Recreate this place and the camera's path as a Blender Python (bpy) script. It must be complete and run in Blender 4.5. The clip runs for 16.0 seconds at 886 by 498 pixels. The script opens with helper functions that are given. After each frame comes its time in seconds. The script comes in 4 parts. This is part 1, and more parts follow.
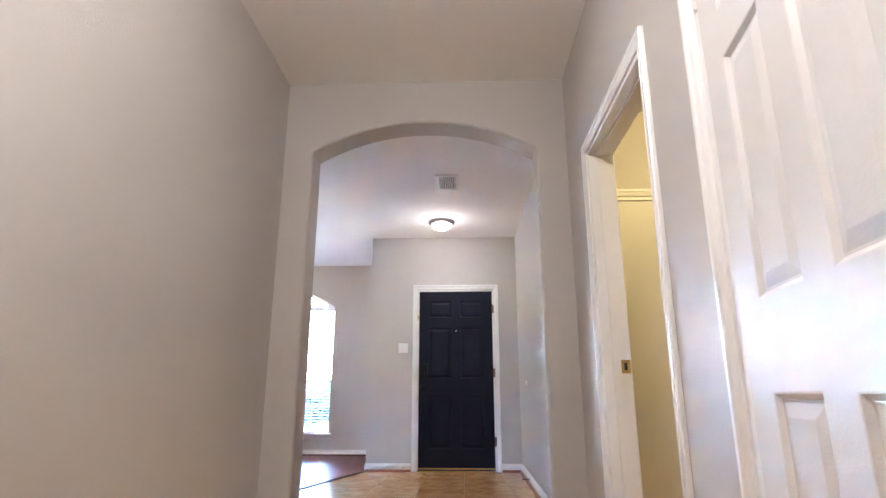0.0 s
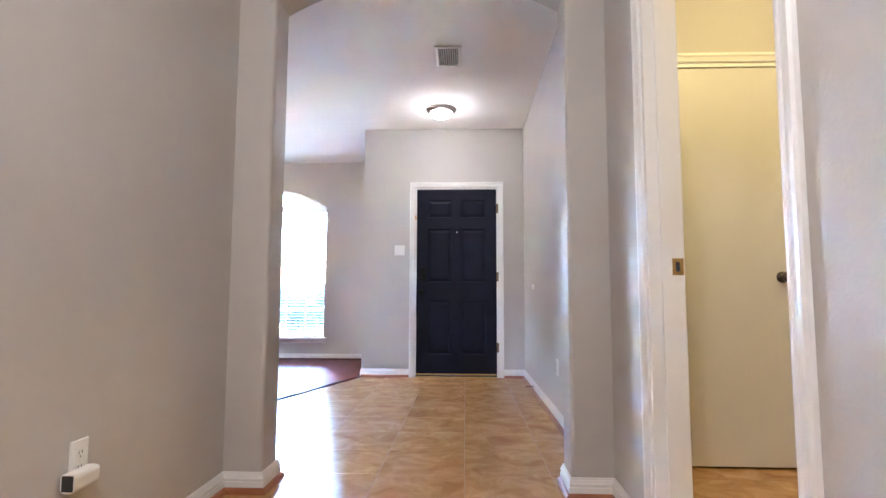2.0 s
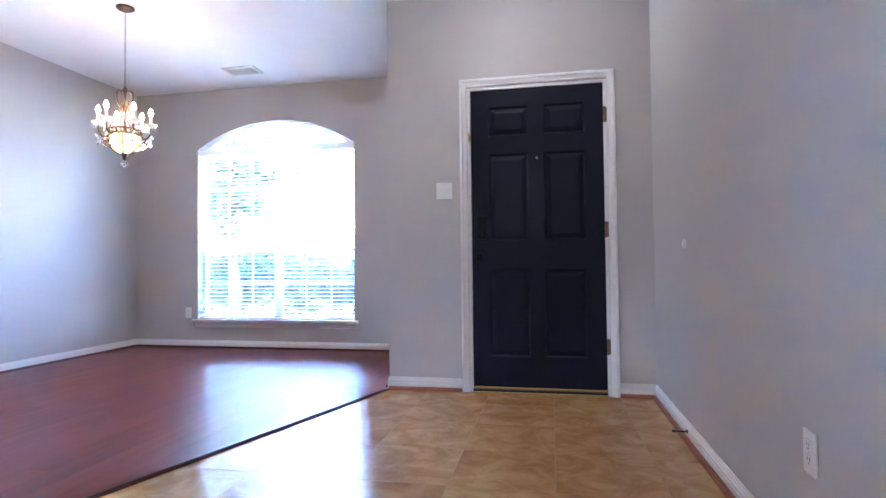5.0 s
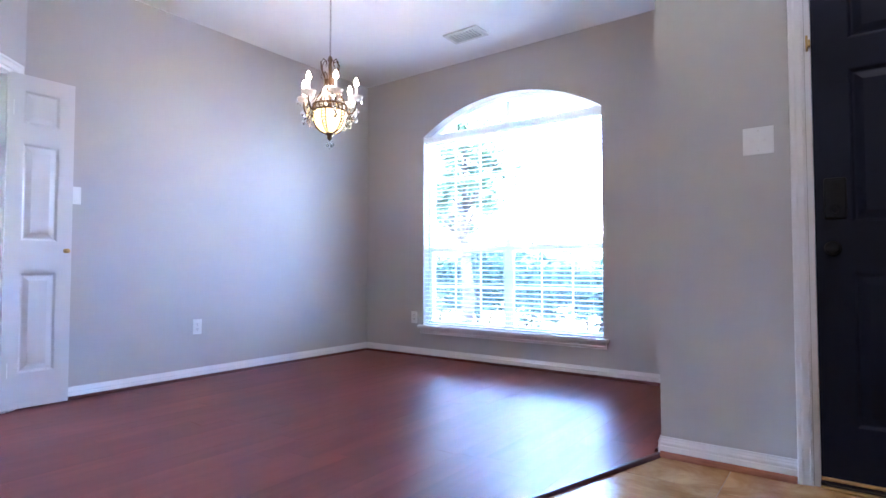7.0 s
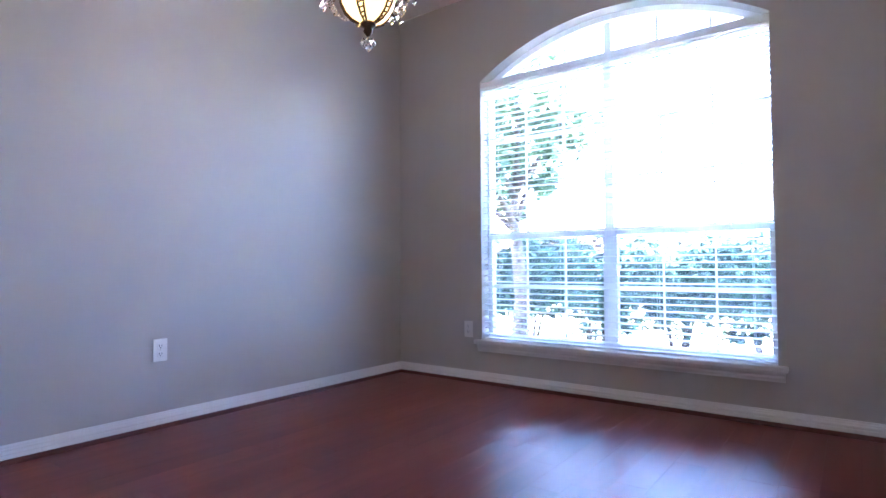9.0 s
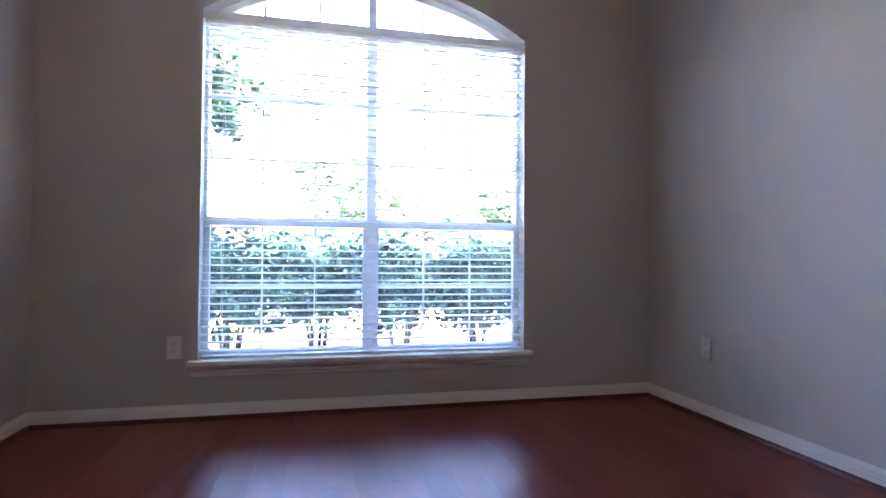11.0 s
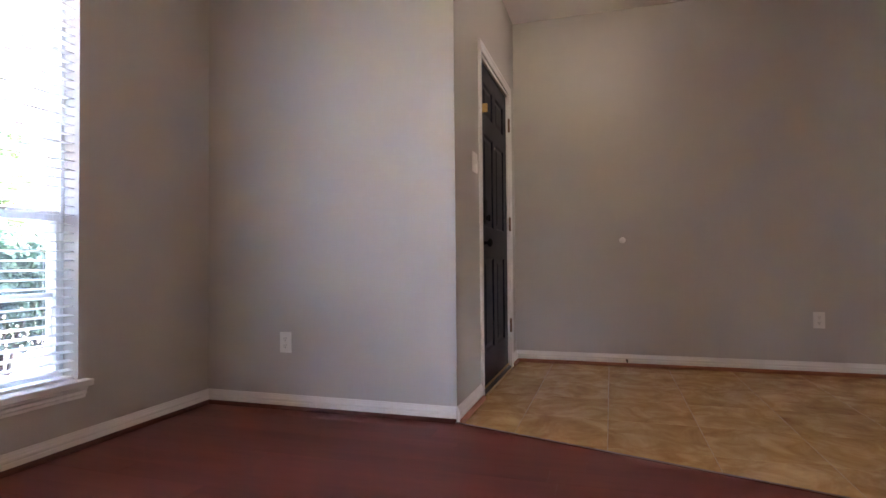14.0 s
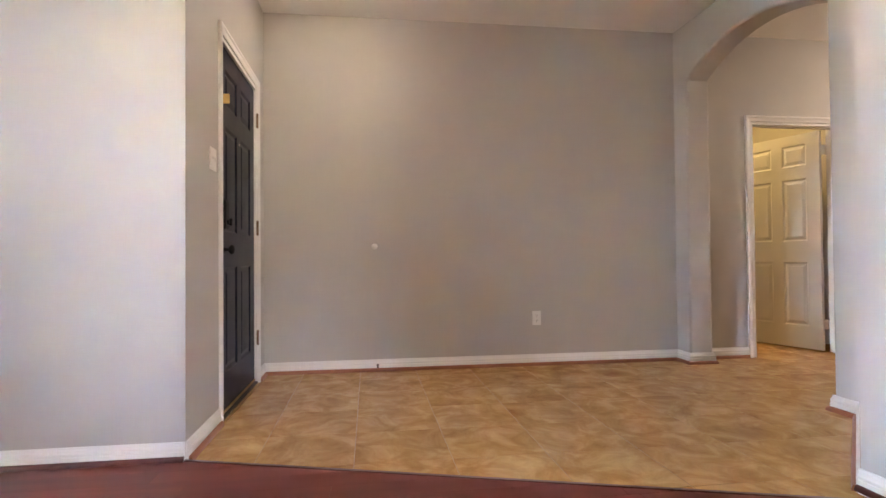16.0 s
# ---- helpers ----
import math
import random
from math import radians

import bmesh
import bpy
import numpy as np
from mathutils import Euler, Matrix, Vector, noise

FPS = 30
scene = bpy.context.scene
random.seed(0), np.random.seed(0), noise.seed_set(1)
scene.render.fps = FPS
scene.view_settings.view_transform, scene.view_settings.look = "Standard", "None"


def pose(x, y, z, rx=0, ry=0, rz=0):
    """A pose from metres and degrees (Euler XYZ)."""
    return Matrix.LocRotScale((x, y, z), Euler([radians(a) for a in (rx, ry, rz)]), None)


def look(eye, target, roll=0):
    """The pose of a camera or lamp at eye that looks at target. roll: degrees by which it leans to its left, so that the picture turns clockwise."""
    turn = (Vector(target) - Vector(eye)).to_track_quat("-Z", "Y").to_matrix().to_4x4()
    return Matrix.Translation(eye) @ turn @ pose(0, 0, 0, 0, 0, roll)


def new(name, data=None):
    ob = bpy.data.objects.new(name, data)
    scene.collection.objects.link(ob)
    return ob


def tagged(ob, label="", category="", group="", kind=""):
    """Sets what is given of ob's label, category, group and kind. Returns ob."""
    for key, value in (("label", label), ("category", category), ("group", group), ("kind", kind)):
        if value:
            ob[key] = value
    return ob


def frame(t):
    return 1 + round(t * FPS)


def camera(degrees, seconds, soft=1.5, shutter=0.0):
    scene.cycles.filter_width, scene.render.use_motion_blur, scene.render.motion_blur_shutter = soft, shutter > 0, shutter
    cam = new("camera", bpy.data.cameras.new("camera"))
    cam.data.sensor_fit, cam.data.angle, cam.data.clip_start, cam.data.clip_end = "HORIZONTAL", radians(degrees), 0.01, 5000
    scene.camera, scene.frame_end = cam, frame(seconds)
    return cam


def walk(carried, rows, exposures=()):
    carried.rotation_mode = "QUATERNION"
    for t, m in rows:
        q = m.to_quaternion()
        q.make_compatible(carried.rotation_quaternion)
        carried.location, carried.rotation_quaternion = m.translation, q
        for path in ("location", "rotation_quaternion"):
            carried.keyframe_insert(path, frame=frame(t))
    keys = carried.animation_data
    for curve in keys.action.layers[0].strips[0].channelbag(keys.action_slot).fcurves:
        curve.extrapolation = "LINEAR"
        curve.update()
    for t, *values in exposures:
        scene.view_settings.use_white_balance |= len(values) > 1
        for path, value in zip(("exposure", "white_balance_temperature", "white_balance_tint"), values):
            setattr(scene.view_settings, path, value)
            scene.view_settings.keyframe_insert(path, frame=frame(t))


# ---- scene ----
cam = camera(78.3, 16.0)
PATH = [
    (0, (0.034, -0.195, 0.869), (-0.048, 1.736, 1.383), 0.0),
    (0.5, (0.042, -0.175, 0.848), (-0.039, 1.781, 1.256), 0.1),
    (1, (0.071, -0.12, 0.846), (-0.02, 1.854, 1.157), 0.1),
    (1.5, (0.071, 0.086, 0.837), (-0.034, 2.07, 1.068), 0.2),
    (2, (0.005, 0.406, 0.876), (-0.077, 2.396, 1.054), 0.2),
    (2.5, (-0.013, 0.806, 0.873), (-0.09, 2.799, 1.011), 0.3),
    (3, (-0.034, 1.188, 0.843), (-0.117, 3.183, 0.968), 0.4),
    (3.2, (-0.057, 1.351, 0.82), (-0.134, 3.346, 0.947), 0.4),
    (5.3, (-0.006, 2.895, 0.902), (-0.511, 4.829, 0.948), -0.4),
    (5.5, (-0.039, 2.987, 0.872), (-0.631, 4.896, 0.934), -0.1),
    (6, (-0.125, 3.235, 0.881), (-0.907, 5.075, 0.941), -0.1),
    (6.5, (-0.232, 3.543, 0.87), (-1.256, 5.26, 0.935), 0.0),
    (7, (-0.448, 3.855, 0.861), (-1.637, 5.463, 0.934), -0.0),
    (7.5, (-0.71, 4.15, 0.828), (-2.002, 5.675, 0.909), -0.2),
    (8, (-1.094, 4.357, 0.821), (-2.468, 5.809, 0.895), -0.1),
    (8.2, (-1.177, 4.473, 0.812), (-2.582, 5.894, 0.893), -0.3),
    (10.5, (-2.874, 4.9, 0.868), (-2.875, 6.9, 0.9), 0.2),
    (11, (-3.169, 4.986, 0.835), (-2.719, 6.934, 0.881), 0.4),
    (11.5, (-3.424, 5.193, 0.83), (-2.537, 6.984, 0.888), 0.1),
    (12, (-3.672, 5.315, 0.855), (-2.404, 6.86, 0.901), -0.1),
    (12.5, (-3.758, 5.478, 0.813), (-2.245, 6.785, 0.869), -0.2),
    (13, (-3.802, 5.608, 0.823), (-2.113, 6.678, 0.874), -0.4),
    (13.5, (-3.855, 5.695, 0.817), (-2.036, 6.524, 0.87), -0.5),
    (14, (-3.822, 5.744, 0.832), (-1.911, 6.333, 0.875), -0.5),
    (14.5, (-3.839, 5.76, 0.87), (-1.87, 6.11, 0.906), -0.4),
    (15, (-3.89, 5.73, 0.896), (-1.893, 5.837, 0.924), -0.4),
    (15.5, (-3.858, 5.719, 0.886), (-1.862, 5.596, 0.917), -0.3),
    (16, (-3.673, 5.702, 0.881), (-1.692, 5.431, 0.916), -0.5),
]
walk(cam, [(t, look(eye, target, roll)) for t, eye, target, roll in PATH], exposures=[
    (0.0, 7.95, 5400, 18), (1.0, 7.9, 5350, 18), (2.0, 8.1, 5250, 18), (3.0, 8.1, 5100, 18), (5.5, 7.4, 4950, 22), (7.0, 7.25, 5000, 23), (8.0, 6.9, 5050, 24),
    (11.0, 5.95, 5650, 25), (12.0, 5.45, 5900, 26), (12.6, 5.55, 6100, 27), (13.5, 6.1, 6600, 28), (14.5, 6.85, 6850, 25), (15.5, 7.4, 6900, 23), (16.0, 7.5, 6850, 22)])

# ---- light ----
world = bpy.data.worlds.new("world")
scene.world = world
world.use_nodes = True
wn = world.node_tree
sky = wn.nodes.new("ShaderNodeTexSky")
sky.sky_type = "NISHITA"
sky.sun_disc = False
sky.dust_density, sky.air_density, sky.ozone_density = 4.0, 1.0, 1.0
SUN_EL, SUN_AZ = 46.0, 172.0  # azimuth clockwise from +y
sky.sun_elevation, sky.sun_rotation = radians(SUN_EL), radians(SUN_AZ)
wn.links.new(sky.outputs[0], wn.nodes["Background"].inputs[0])
wn.nodes["Background"].inputs[1].default_value = 0.15
sd = bpy.data.lights.new("sun", "SUN")
sd.energy, sd.angle, sd.color = 5.0, radians(0.5), (1.0, 0.95, 0.87)
sun = new("sun", sd)
az, el = radians(SUN_AZ), radians(SUN_EL)
sun.matrix_world = look((0, 0, 20), (-math.sin(az) * math.cos(el), -math.cos(az) * math.cos(el), 20 - math.sin(el)))


def bulb(name, x, y, z, watts, color, radius):
    d = bpy.data.lights.new(name, "POINT")
    d.energy, d.color, d.shadow_soft_size = watts, color, radius
    ob = new(name, d)
    ob.location = (x, y, z)
    return ob


H = 2.80
LIGHT_FOYER, LIGHT_HALL, LIGHT_ROOM, LIGHT_DINING = 0.030, 0.29, 0.14, 0.175
WARM = (1.0, 0.78, 0.55)
bulb("foyer_lamp_light", -0.24, 5.74, 2.50, LIGHT_FOYER, (1.0, 0.85, 0.68), 0.10)
# unseen hall light, added; it also replaces daylight from the rooms behind
bulb("hall_unseen_light", -0.25, 0.25, 2.50, LIGHT_HALL, (1.0, 0.88, 0.68), 0.15)
bulb("chandelier_light", -3.05, 6.17, 2.02, LIGHT_DINING, (1.0, 0.77, 0.52), 0.05)
bulb("room_lamp_light", 1.6, 2.3, 2.55, LIGHT_ROOM, (1.0, 0.72, 0.25), 0.10)


# ---- materials ----
def mat(name, color, rough=0.5, metal=0.0, vary=0.0, scale=3.0, bump=0.0, bump_scale=60.0, spec=0.5, coat=0.0, emit=None, fine=0.0, per_object=0.0):
    m = bpy.data.materials.new(name)
    m.use_nodes = True
    nt = m.node_tree
    b = nt.nodes["Principled BSDF"]
    b.inputs["Base Color"].default_value = (*color, 1)
    b.inputs["Roughness"].default_value = rough
    b.inputs["Metallic"].default_value = metal
    b.inputs["Specular IOR Level"].default_value = spec
    b.inputs["Coat Weight"].default_value = coat
    geo = nt.nodes.new("ShaderNodeNewGeometry")
    if vary:
        n1 = nt.nodes.new("ShaderNodeTexNoise")
        n1.inputs["Scale"].default_value, n1.inputs["Detail"].default_value = scale, 4
        n2 = nt.nodes.new("ShaderNodeTexNoise")
        n2.inputs["Scale"].default_value, n2.inputs["Detail"].default_value = scale * 14, 3
        for n in (n1, n2):
            nt.links.new(geo.outputs["Position"], n.inputs["Vector"])
        mix = nt.nodes.new("ShaderNodeMath")
        mix.operation = "MULTIPLY_ADD"
        mix.inputs[1].default_value = 0.35
        nt.links.new(n2.outputs["Fac"], mix.inputs[0])
        nt.links.new(n1.outputs["Fac"], mix.inputs[2])
        ramp = nt.nodes.new("ShaderNodeMapRange")
        ramp.inputs[1].default_value, ramp.inputs[2].default_value = 0.4, 0.95
        ramp.inputs[3].default_value, ramp.inputs[4].default_value = 1 - vary, 1 + vary
        nt.links.new(mix.outputs[0], ramp.inputs[0])
        out = ramp.outputs[0]
        if per_object:
            oi = nt.nodes.new("ShaderNodeObjectInfo")
            mo = nt.nodes.new("ShaderNodeMapRange")
            mo.inputs[3].default_value, mo.inputs[4].default_value = 1 - per_object, 1 + per_object
            nt.links.new(oi.outputs["Random"], mo.inputs[0])
            mm = nt.nodes.new("ShaderNodeMath")
            mm.operation = "MULTIPLY"
            nt.links.new(out, mm.inputs[0])
            nt.links.new(mo.outputs[0], mm.inputs[1])
            out = mm.outputs[0]
        vm = nt.nodes.new("ShaderNodeVectorMath")
        vm.operation = "SCALE"
        vm.inputs[0].default_value = color
        nt.links.new(out, vm.inputs["Scale"])
        nt.links.new(vm.outputs[0], b.inputs["Base Color"])
        rr = nt.nodes.new("ShaderNodeMapRange")
        rr.inputs[1].default_value, rr.inputs[2].default_value = 0.4, 0.95
        rr.inputs[3].default_value, rr.inputs[4].default_value = max(0.02, rough * (1 - 0.5 * vary)), min(1, rough * (1 + 0.5 * vary))
        nt.links.new(mix.outputs[0], rr.inputs[0])
        nt.links.new(rr.outputs[0], b.inputs["Roughness"])
    if bump:
        nb = nt.nodes.new("ShaderNodeTexNoise")
        nb.inputs["Scale"].default_value, nb.inputs["Detail"].default_value = bump_scale, 3
        nt.links.new(geo.outputs["Position"], nb.inputs["Vector"])
        bp = nt.nodes.new("ShaderNodeBump")
        bp.inputs["Strength"].default_value, bp.inputs["Distance"].default_value = bump, 0.003
        nt.links.new(nb.outputs["Fac"], bp.inputs["Height"])
        nt.links.new(bp.outputs["Normal"], b.inputs["Normal"])
    if emit:
        b.inputs["Emission Color"].default_value = (*emit[0], 1)
        b.inputs["Emission Strength"].default_value = emit[1]
    return m


def grain(name, colors, rough, stretch=(6, 60, 60), per_object=0.25, coat=0.0, bump=0.1, scale=1.0, spec=0.5, ripple=9):
    """Streaky wood; stretch: how fast it changes along x, y and z."""
    m = bpy.data.materials.new(name)
    m.use_nodes = True
    nt = m.node_tree
    b = nt.nodes["Principled BSDF"]
    geo, oi = nt.nodes.new("ShaderNodeNewGeometry"), nt.nodes.new("ShaderNodeObjectInfo")
    mp = nt.nodes.new("ShaderNodeVectorMath")
    mp.operation = "MULTIPLY_ADD"
    mp.inputs[1].default_value = stretch
    nt.links.new(geo.outputs["Position"], mp.inputs[0])
    sh = nt.nodes.new("ShaderNodeVectorMath")
    sh.operation = "SCALE"
    sh.inputs[0].default_value = (31, 17, 23)
    nt.links.new(oi.outputs["Random"], sh.inputs["Scale"])
    nt.links.new(sh.outputs[0], mp.inputs[2])
    n = nt.nodes.new("ShaderNodeTexNoise")
    n.inputs["Scale"].default_value, n.inputs["Detail"].default_value, n.inputs["Roughness"].default_value = scale, 6, 0.6
    n.inputs["Distortion"].default_value = 0.6
    nt.links.new(mp.outputs[0], n.inputs["Vector"])
    cr = nt.nodes.new("ShaderNodeValToRGB")
    cr.color_ramp.elements[0].position, cr.color_ramp.elements[1].position = 0.3, 0.72
    cr.color_ramp.elements[0].color, cr.color_ramp.elements[1].color = (*colors[0], 1), (*colors[1], 1)
    nt.links.new(n.outputs["Fac"], cr.inputs[0])
    mo = nt.nodes.new("ShaderNodeMapRange")
    mo.inputs[3].default_value, mo.inputs[4].default_value = 1 - per_object, 1 + per_object
    nt.links.new(oi.outputs["Random"], mo.inputs[0])
    vm = nt.nodes.new("ShaderNodeVectorMath")
    vm.operation = "SCALE"
    nt.links.new(cr.outputs[0], vm.inputs[0])
    nt.links.new(mo.outputs[0], vm.inputs["Scale"])
    nt.links.new(vm.outputs[0], b.inputs["Base Color"])
    b.inputs["Roughness"].default_value = rough
    b.inputs["Coat Weight"].default_value, b.inputs["Coat Roughness"].default_value = coat, 0.12
    b.inputs["Specular IOR Level"].default_value = spec
    bp = nt.nodes.new("ShaderNodeBump")
    bp.inputs["Strength"].default_value, bp.inputs["Distance"].default_value = bump, 0.002
    nb = nt.nodes.new("ShaderNodeTexNoise")
    nb.inputs["Scale"].default_value, nb.inputs["Detail"].default_value = ripple, 2
    nt.links.new(geo.outputs["Position"], nb.inputs["Vector"])
    nt.links.new(nb.outputs["Fac"], bp.inputs["Height"])
    nt.links.new(bp.outputs["Normal"], b.inputs["Normal"])
    return m


def tile_material():
    m = bpy.data.materials.new("ceramic_tile")
    m.use_nodes = True
    nt = m.node_tree
    b = nt.nodes["Principled BSDF"]
    geo, oi = nt.nodes.new("ShaderNodeNewGeometry"), nt.nodes.new("ShaderNodeObjectInfo")
    sh = nt.nodes.new("ShaderNodeVectorMath")
    sh.operation = "SCALE"
    sh.inputs[0].default_value = (41, 29, 13)
    nt.links.new(oi.outputs["Random"], sh.inputs["Scale"])
    add = nt.nodes.new("ShaderNodeVectorMath")
    nt.links.new(geo.outputs["Position"], add.inputs[0])
    nt.links.new(sh.outputs[0], add.inputs[1])
    n = nt.nodes.new("ShaderNodeTexNoise")
    n.inputs["Scale"].default_value, n.inputs["Detail"].default_value = 5.0, 9
    n.inputs["Roughness"].default_value, n.inputs["Distortion"].default_value = 0.64, 0.7
    nt.links.new(add.outputs[0], n.inputs["Vector"])
    cr = nt.nodes.new("ShaderNodeValToRGB")
    e = cr.color_ramp.elements
    e[0].position, e[0].color = 0.26, (0.34, 0.155, 0.050, 1)
    e[1].position, e[1].color = 0.74, (0.70, 0.45, 0.185, 1)
    mid = e.new(0.5)
    mid.color = (0.51, 0.285, 0.100, 1)
    nt.links.new(n.outputs["Fac"], cr.inputs[0])
    nt.links.new(cr.outputs[0], b.inputs["Base Color"])
    rr = nt.nodes.new("ShaderNodeMapRange")
    rr.inputs[3].default_value, rr.inputs[4].default_value = 0.17, 0.25
    nt.links.new(n.outputs["Fac"], rr.inputs[0])
    nt.links.new(rr.outputs[0], b.inputs["Roughness"])
    wave, bp = nt.nodes.new("ShaderNodeTexNoise"), nt.nodes.new("ShaderNodeBump")
    wave.inputs["Scale"].default_value, wave.inputs["Detail"].default_value = 11.0, 2
    nt.links.new(add.outputs[0], wave.inputs["Vector"])
    bp.inputs["Strength"].default_value, bp.inputs["Distance"].default_value = 0.07, 0.002
    nt.links.new(wave.outputs["Fac"], bp.inputs["Height"])
    nt.links.new(bp.outputs["Normal"], b.inputs["Normal"])
    return m


def leaf_material(name, dark, light):
    m = bpy.data.materials.new(name)
    m.use_nodes = True
    nt = m.node_tree
    b = nt.nodes["Principled BSDF"]
    geo = nt.nodes.new("ShaderNodeNewGeometry")
    cr = nt.nodes.new("ShaderNodeValToRGB")
    cr.color_ramp.elements[0].color, cr.color_ramp.elements[1].color = (*dark, 1), (*light, 1)
    nt.links.new(geo.outputs["Random Per Island"], cr.inputs[0])
    nt.links.new(cr.outputs[0], b.inputs["Base Color"])
    b.inputs["Roughness"].default_value = 0.7
    b.inputs["Specular IOR Level"].default_value = 0.12
    b.inputs["Transmission Weight"].default_value = 0.0
    return m


def glass_material(name, rough=0.0, tint=(1, 1, 1)):
    m = bpy.data.materials.new(name)
    m.use_nodes = True
    b = m.node_tree.nodes["Principled BSDF"]
    b.inputs["Base Color"].default_value = (*tint, 1)
    b.inputs["Transmission Weight"].default_value = 1.0
    b.inputs["Roughness"].default_value = rough
    b.inputs["IOR"].default_value = 1.45
    return m


def lit_through(name, color, share, rough=0.4):
    """Thin white plastic that lets part of the daylight through; on frames this imitates glare."""
    m = mat(name, color, rough, vary=0.01, scale=9)
    nt = m.node_tree
    tr, mx = nt.nodes.new("ShaderNodeBsdfTranslucent"), nt.nodes.new("ShaderNodeMixShader")
    tr.inputs["Color"].default_value = (*color, 1)
    mx.inputs[0].default_value = share
    nt.links.new(nt.nodes["Principled BSDF"].outputs[0], mx.inputs[1])
    nt.links.new(tr.outputs[0], mx.inputs[2])
    nt.links.new(mx.outputs[0], nt.nodes["Material Output"].inputs["Surface"])
    return m


def screen_material():
    """Fine grey mesh, too fine to see its wires."""
    m = bpy.data.materials.new("insect_screen")
    m.use_nodes = True
    nt = m.node_tree
    df, tr = nt.nodes.new("ShaderNodeBsdfDiffuse"), nt.nodes.new("ShaderNodeBsdfTranslucent")
    cl, a, b = nt.nodes.new("ShaderNodeBsdfTransparent"), nt.nodes.new("ShaderNodeMixShader"), nt.nodes.new("ShaderNodeMixShader")
    df.inputs[0].default_value, tr.inputs[0].default_value = (0.12, 0.12, 0.125, 1), (0.16, 0.16, 0.17, 1)
    a.inputs[0].default_value, b.inputs[0].default_value = 0.6, 0.07
    nt.links.new(df.outputs[0], a.inputs[1])
    nt.links.new(tr.outputs[0], a.inputs[2])
    nt.links.new(cl.outputs[0], b.inputs[1])
    nt.links.new(a.outputs[0], b.inputs[2])
    nt.links.new(b.outputs[0], nt.nodes["Material Output"].inputs["Surface"])
    return m


M_WALL = mat("greige_paint", (0.50, 0.475, 0.45), 0.50, vary=0.025, scale=1.2, bump=0.22, bump_scale=110)
M_CEIL = mat("ceiling_paint", (0.86, 0.85, 0.835), 0.85, vary=0.03, scale=1.5, bump=0.6, bump_scale=38)
M_TRIM = mat("white_trim_paint", (0.80, 0.79, 0.775), 0.38, vary=0.02, scale=4, bump=0.04, bump_scale=90)
M_DOORW = mat("white_door_paint", (0.68, 0.665, 0.65), 0.37, spec=0.28, vary=0.015, scale=5, bump=0.20, bump_scale=160)
M_DARK = mat("navy_black_paint", (0.0070, 0.0085, 0.020), 0.42, spec=0.16, vary=0.15, scale=5, bump=0.10, bump_scale=120)
M_PLATE = mat("white_plastic", (0.80, 0.79, 0.76), 0.35, vary=0.01, scale=8)
# near-black colour for the shade inside slots, holes and the vent duct
M_SLOT_SHADE = mat("slot_shade", (0.03, 0.03, 0.03), 0.6)
M_BRASS = mat("brass", (0.60, 0.42, 0.17), 0.38, metal=1.0, vary=0.12, scale=30)
M_BRONZE = mat("oiled_bronze", (0.045, 0.035, 0.03), 0.35, metal=0.8, vary=0.2, scale=30)
M_AGED = mat("aged_bronze", (0.20, 0.125, 0.075), 0.45, metal=0.5, vary=0.2, scale=30)
M_BLACK = mat("black_metal", (0.005, 0.005, 0.006), 0.55, spec=0.2, vary=0.2, scale=30)
M_NICKEL = mat("brushed_nickel", (0.42, 0.39, 0.36), 0.35, metal=1.0, vary=0.08, scale=40)
M_GOLD = mat("antique_gold", (0.11, 0.068, 0.036), 0.42, metal=0.8, vary=0.3, scale=60)
M_GROUT = mat("grout", (0.43, 0.285, 0.15), 0.9, vary=0.15, scale=20)
M_TILE = tile_material()
M_WOOD = grain("cherry_planks", ((0.155, 0.038, 0.028), (0.205, 0.053, 0.038)), 0.36, stretch=(12, 1.4, 1), per_object=0.12, coat=0.0, bump=0.03, spec=0.17, ripple=6)
M_SUB = mat("joint_shadow", (0.07, 0.019, 0.014), 0.7)
M_OAK = grain("oak_moulding", ((0.26, 0.082, 0.028), (0.38, 0.14, 0.05)), 0.4, stretch=(8, 8, 80), per_object=0.05, bump=0.05)
M_CHERRY = grain("cherry_moulding", ((0.055, 0.012, 0.008), (0.11, 0.027, 0.016)), 0.3, stretch=(8, 8, 80), per_object=0.05, bump=0.05)
M_BLIND = lit_through("blind_slat", (0.88, 0.88, 0.87), 0.45)
M_SCREEN = screen_material()
# solid frames made translucent so that they look paled by glare
M_VINYL_GLARE = lit_through("window_vinyl_glare", (0.84, 0.84, 0.84), 0.28)
M_GLASS = glass_material("clear_glass")
M_CRYSTAL = glass_material("crystal", 0.02)
M_BOWL = mat("amber_glass", (0.85, 0.62, 0.30), 0.4, emit=((1.0, 0.60, 0.16), 0.040), vary=0.05, scale=20)
M_FLAME = mat("bulb_glow", (1, 0.9, 0.8), 0.3, emit=((1.0, 0.74, 0.42), 0.9))
# sleeves and drip pans emit faintly, to paint in the bulbs' glow on them
M_CANDLE_GLOW = mat("candle_sleeve", (0.85, 0.80, 0.70), 0.4, emit=((1.0, 0.80, 0.55), 0.004))
M_CREAM_GLOW = mat("cream_glass_glow", (0.62, 0.58, 0.50), 0.12, emit=((1.0, 0.76, 0.45), 0.0022), vary=0.2, scale=60)
M_DOME = mat("frosted_dome", (0.9, 0.88, 0.85), 0.4, emit=((1.0, 0.88, 0.72), 0.12))
M_GRILLE = mat("grille_enamel", (0.68, 0.66, 0.60), 0.45, vary=0.04, scale=20)
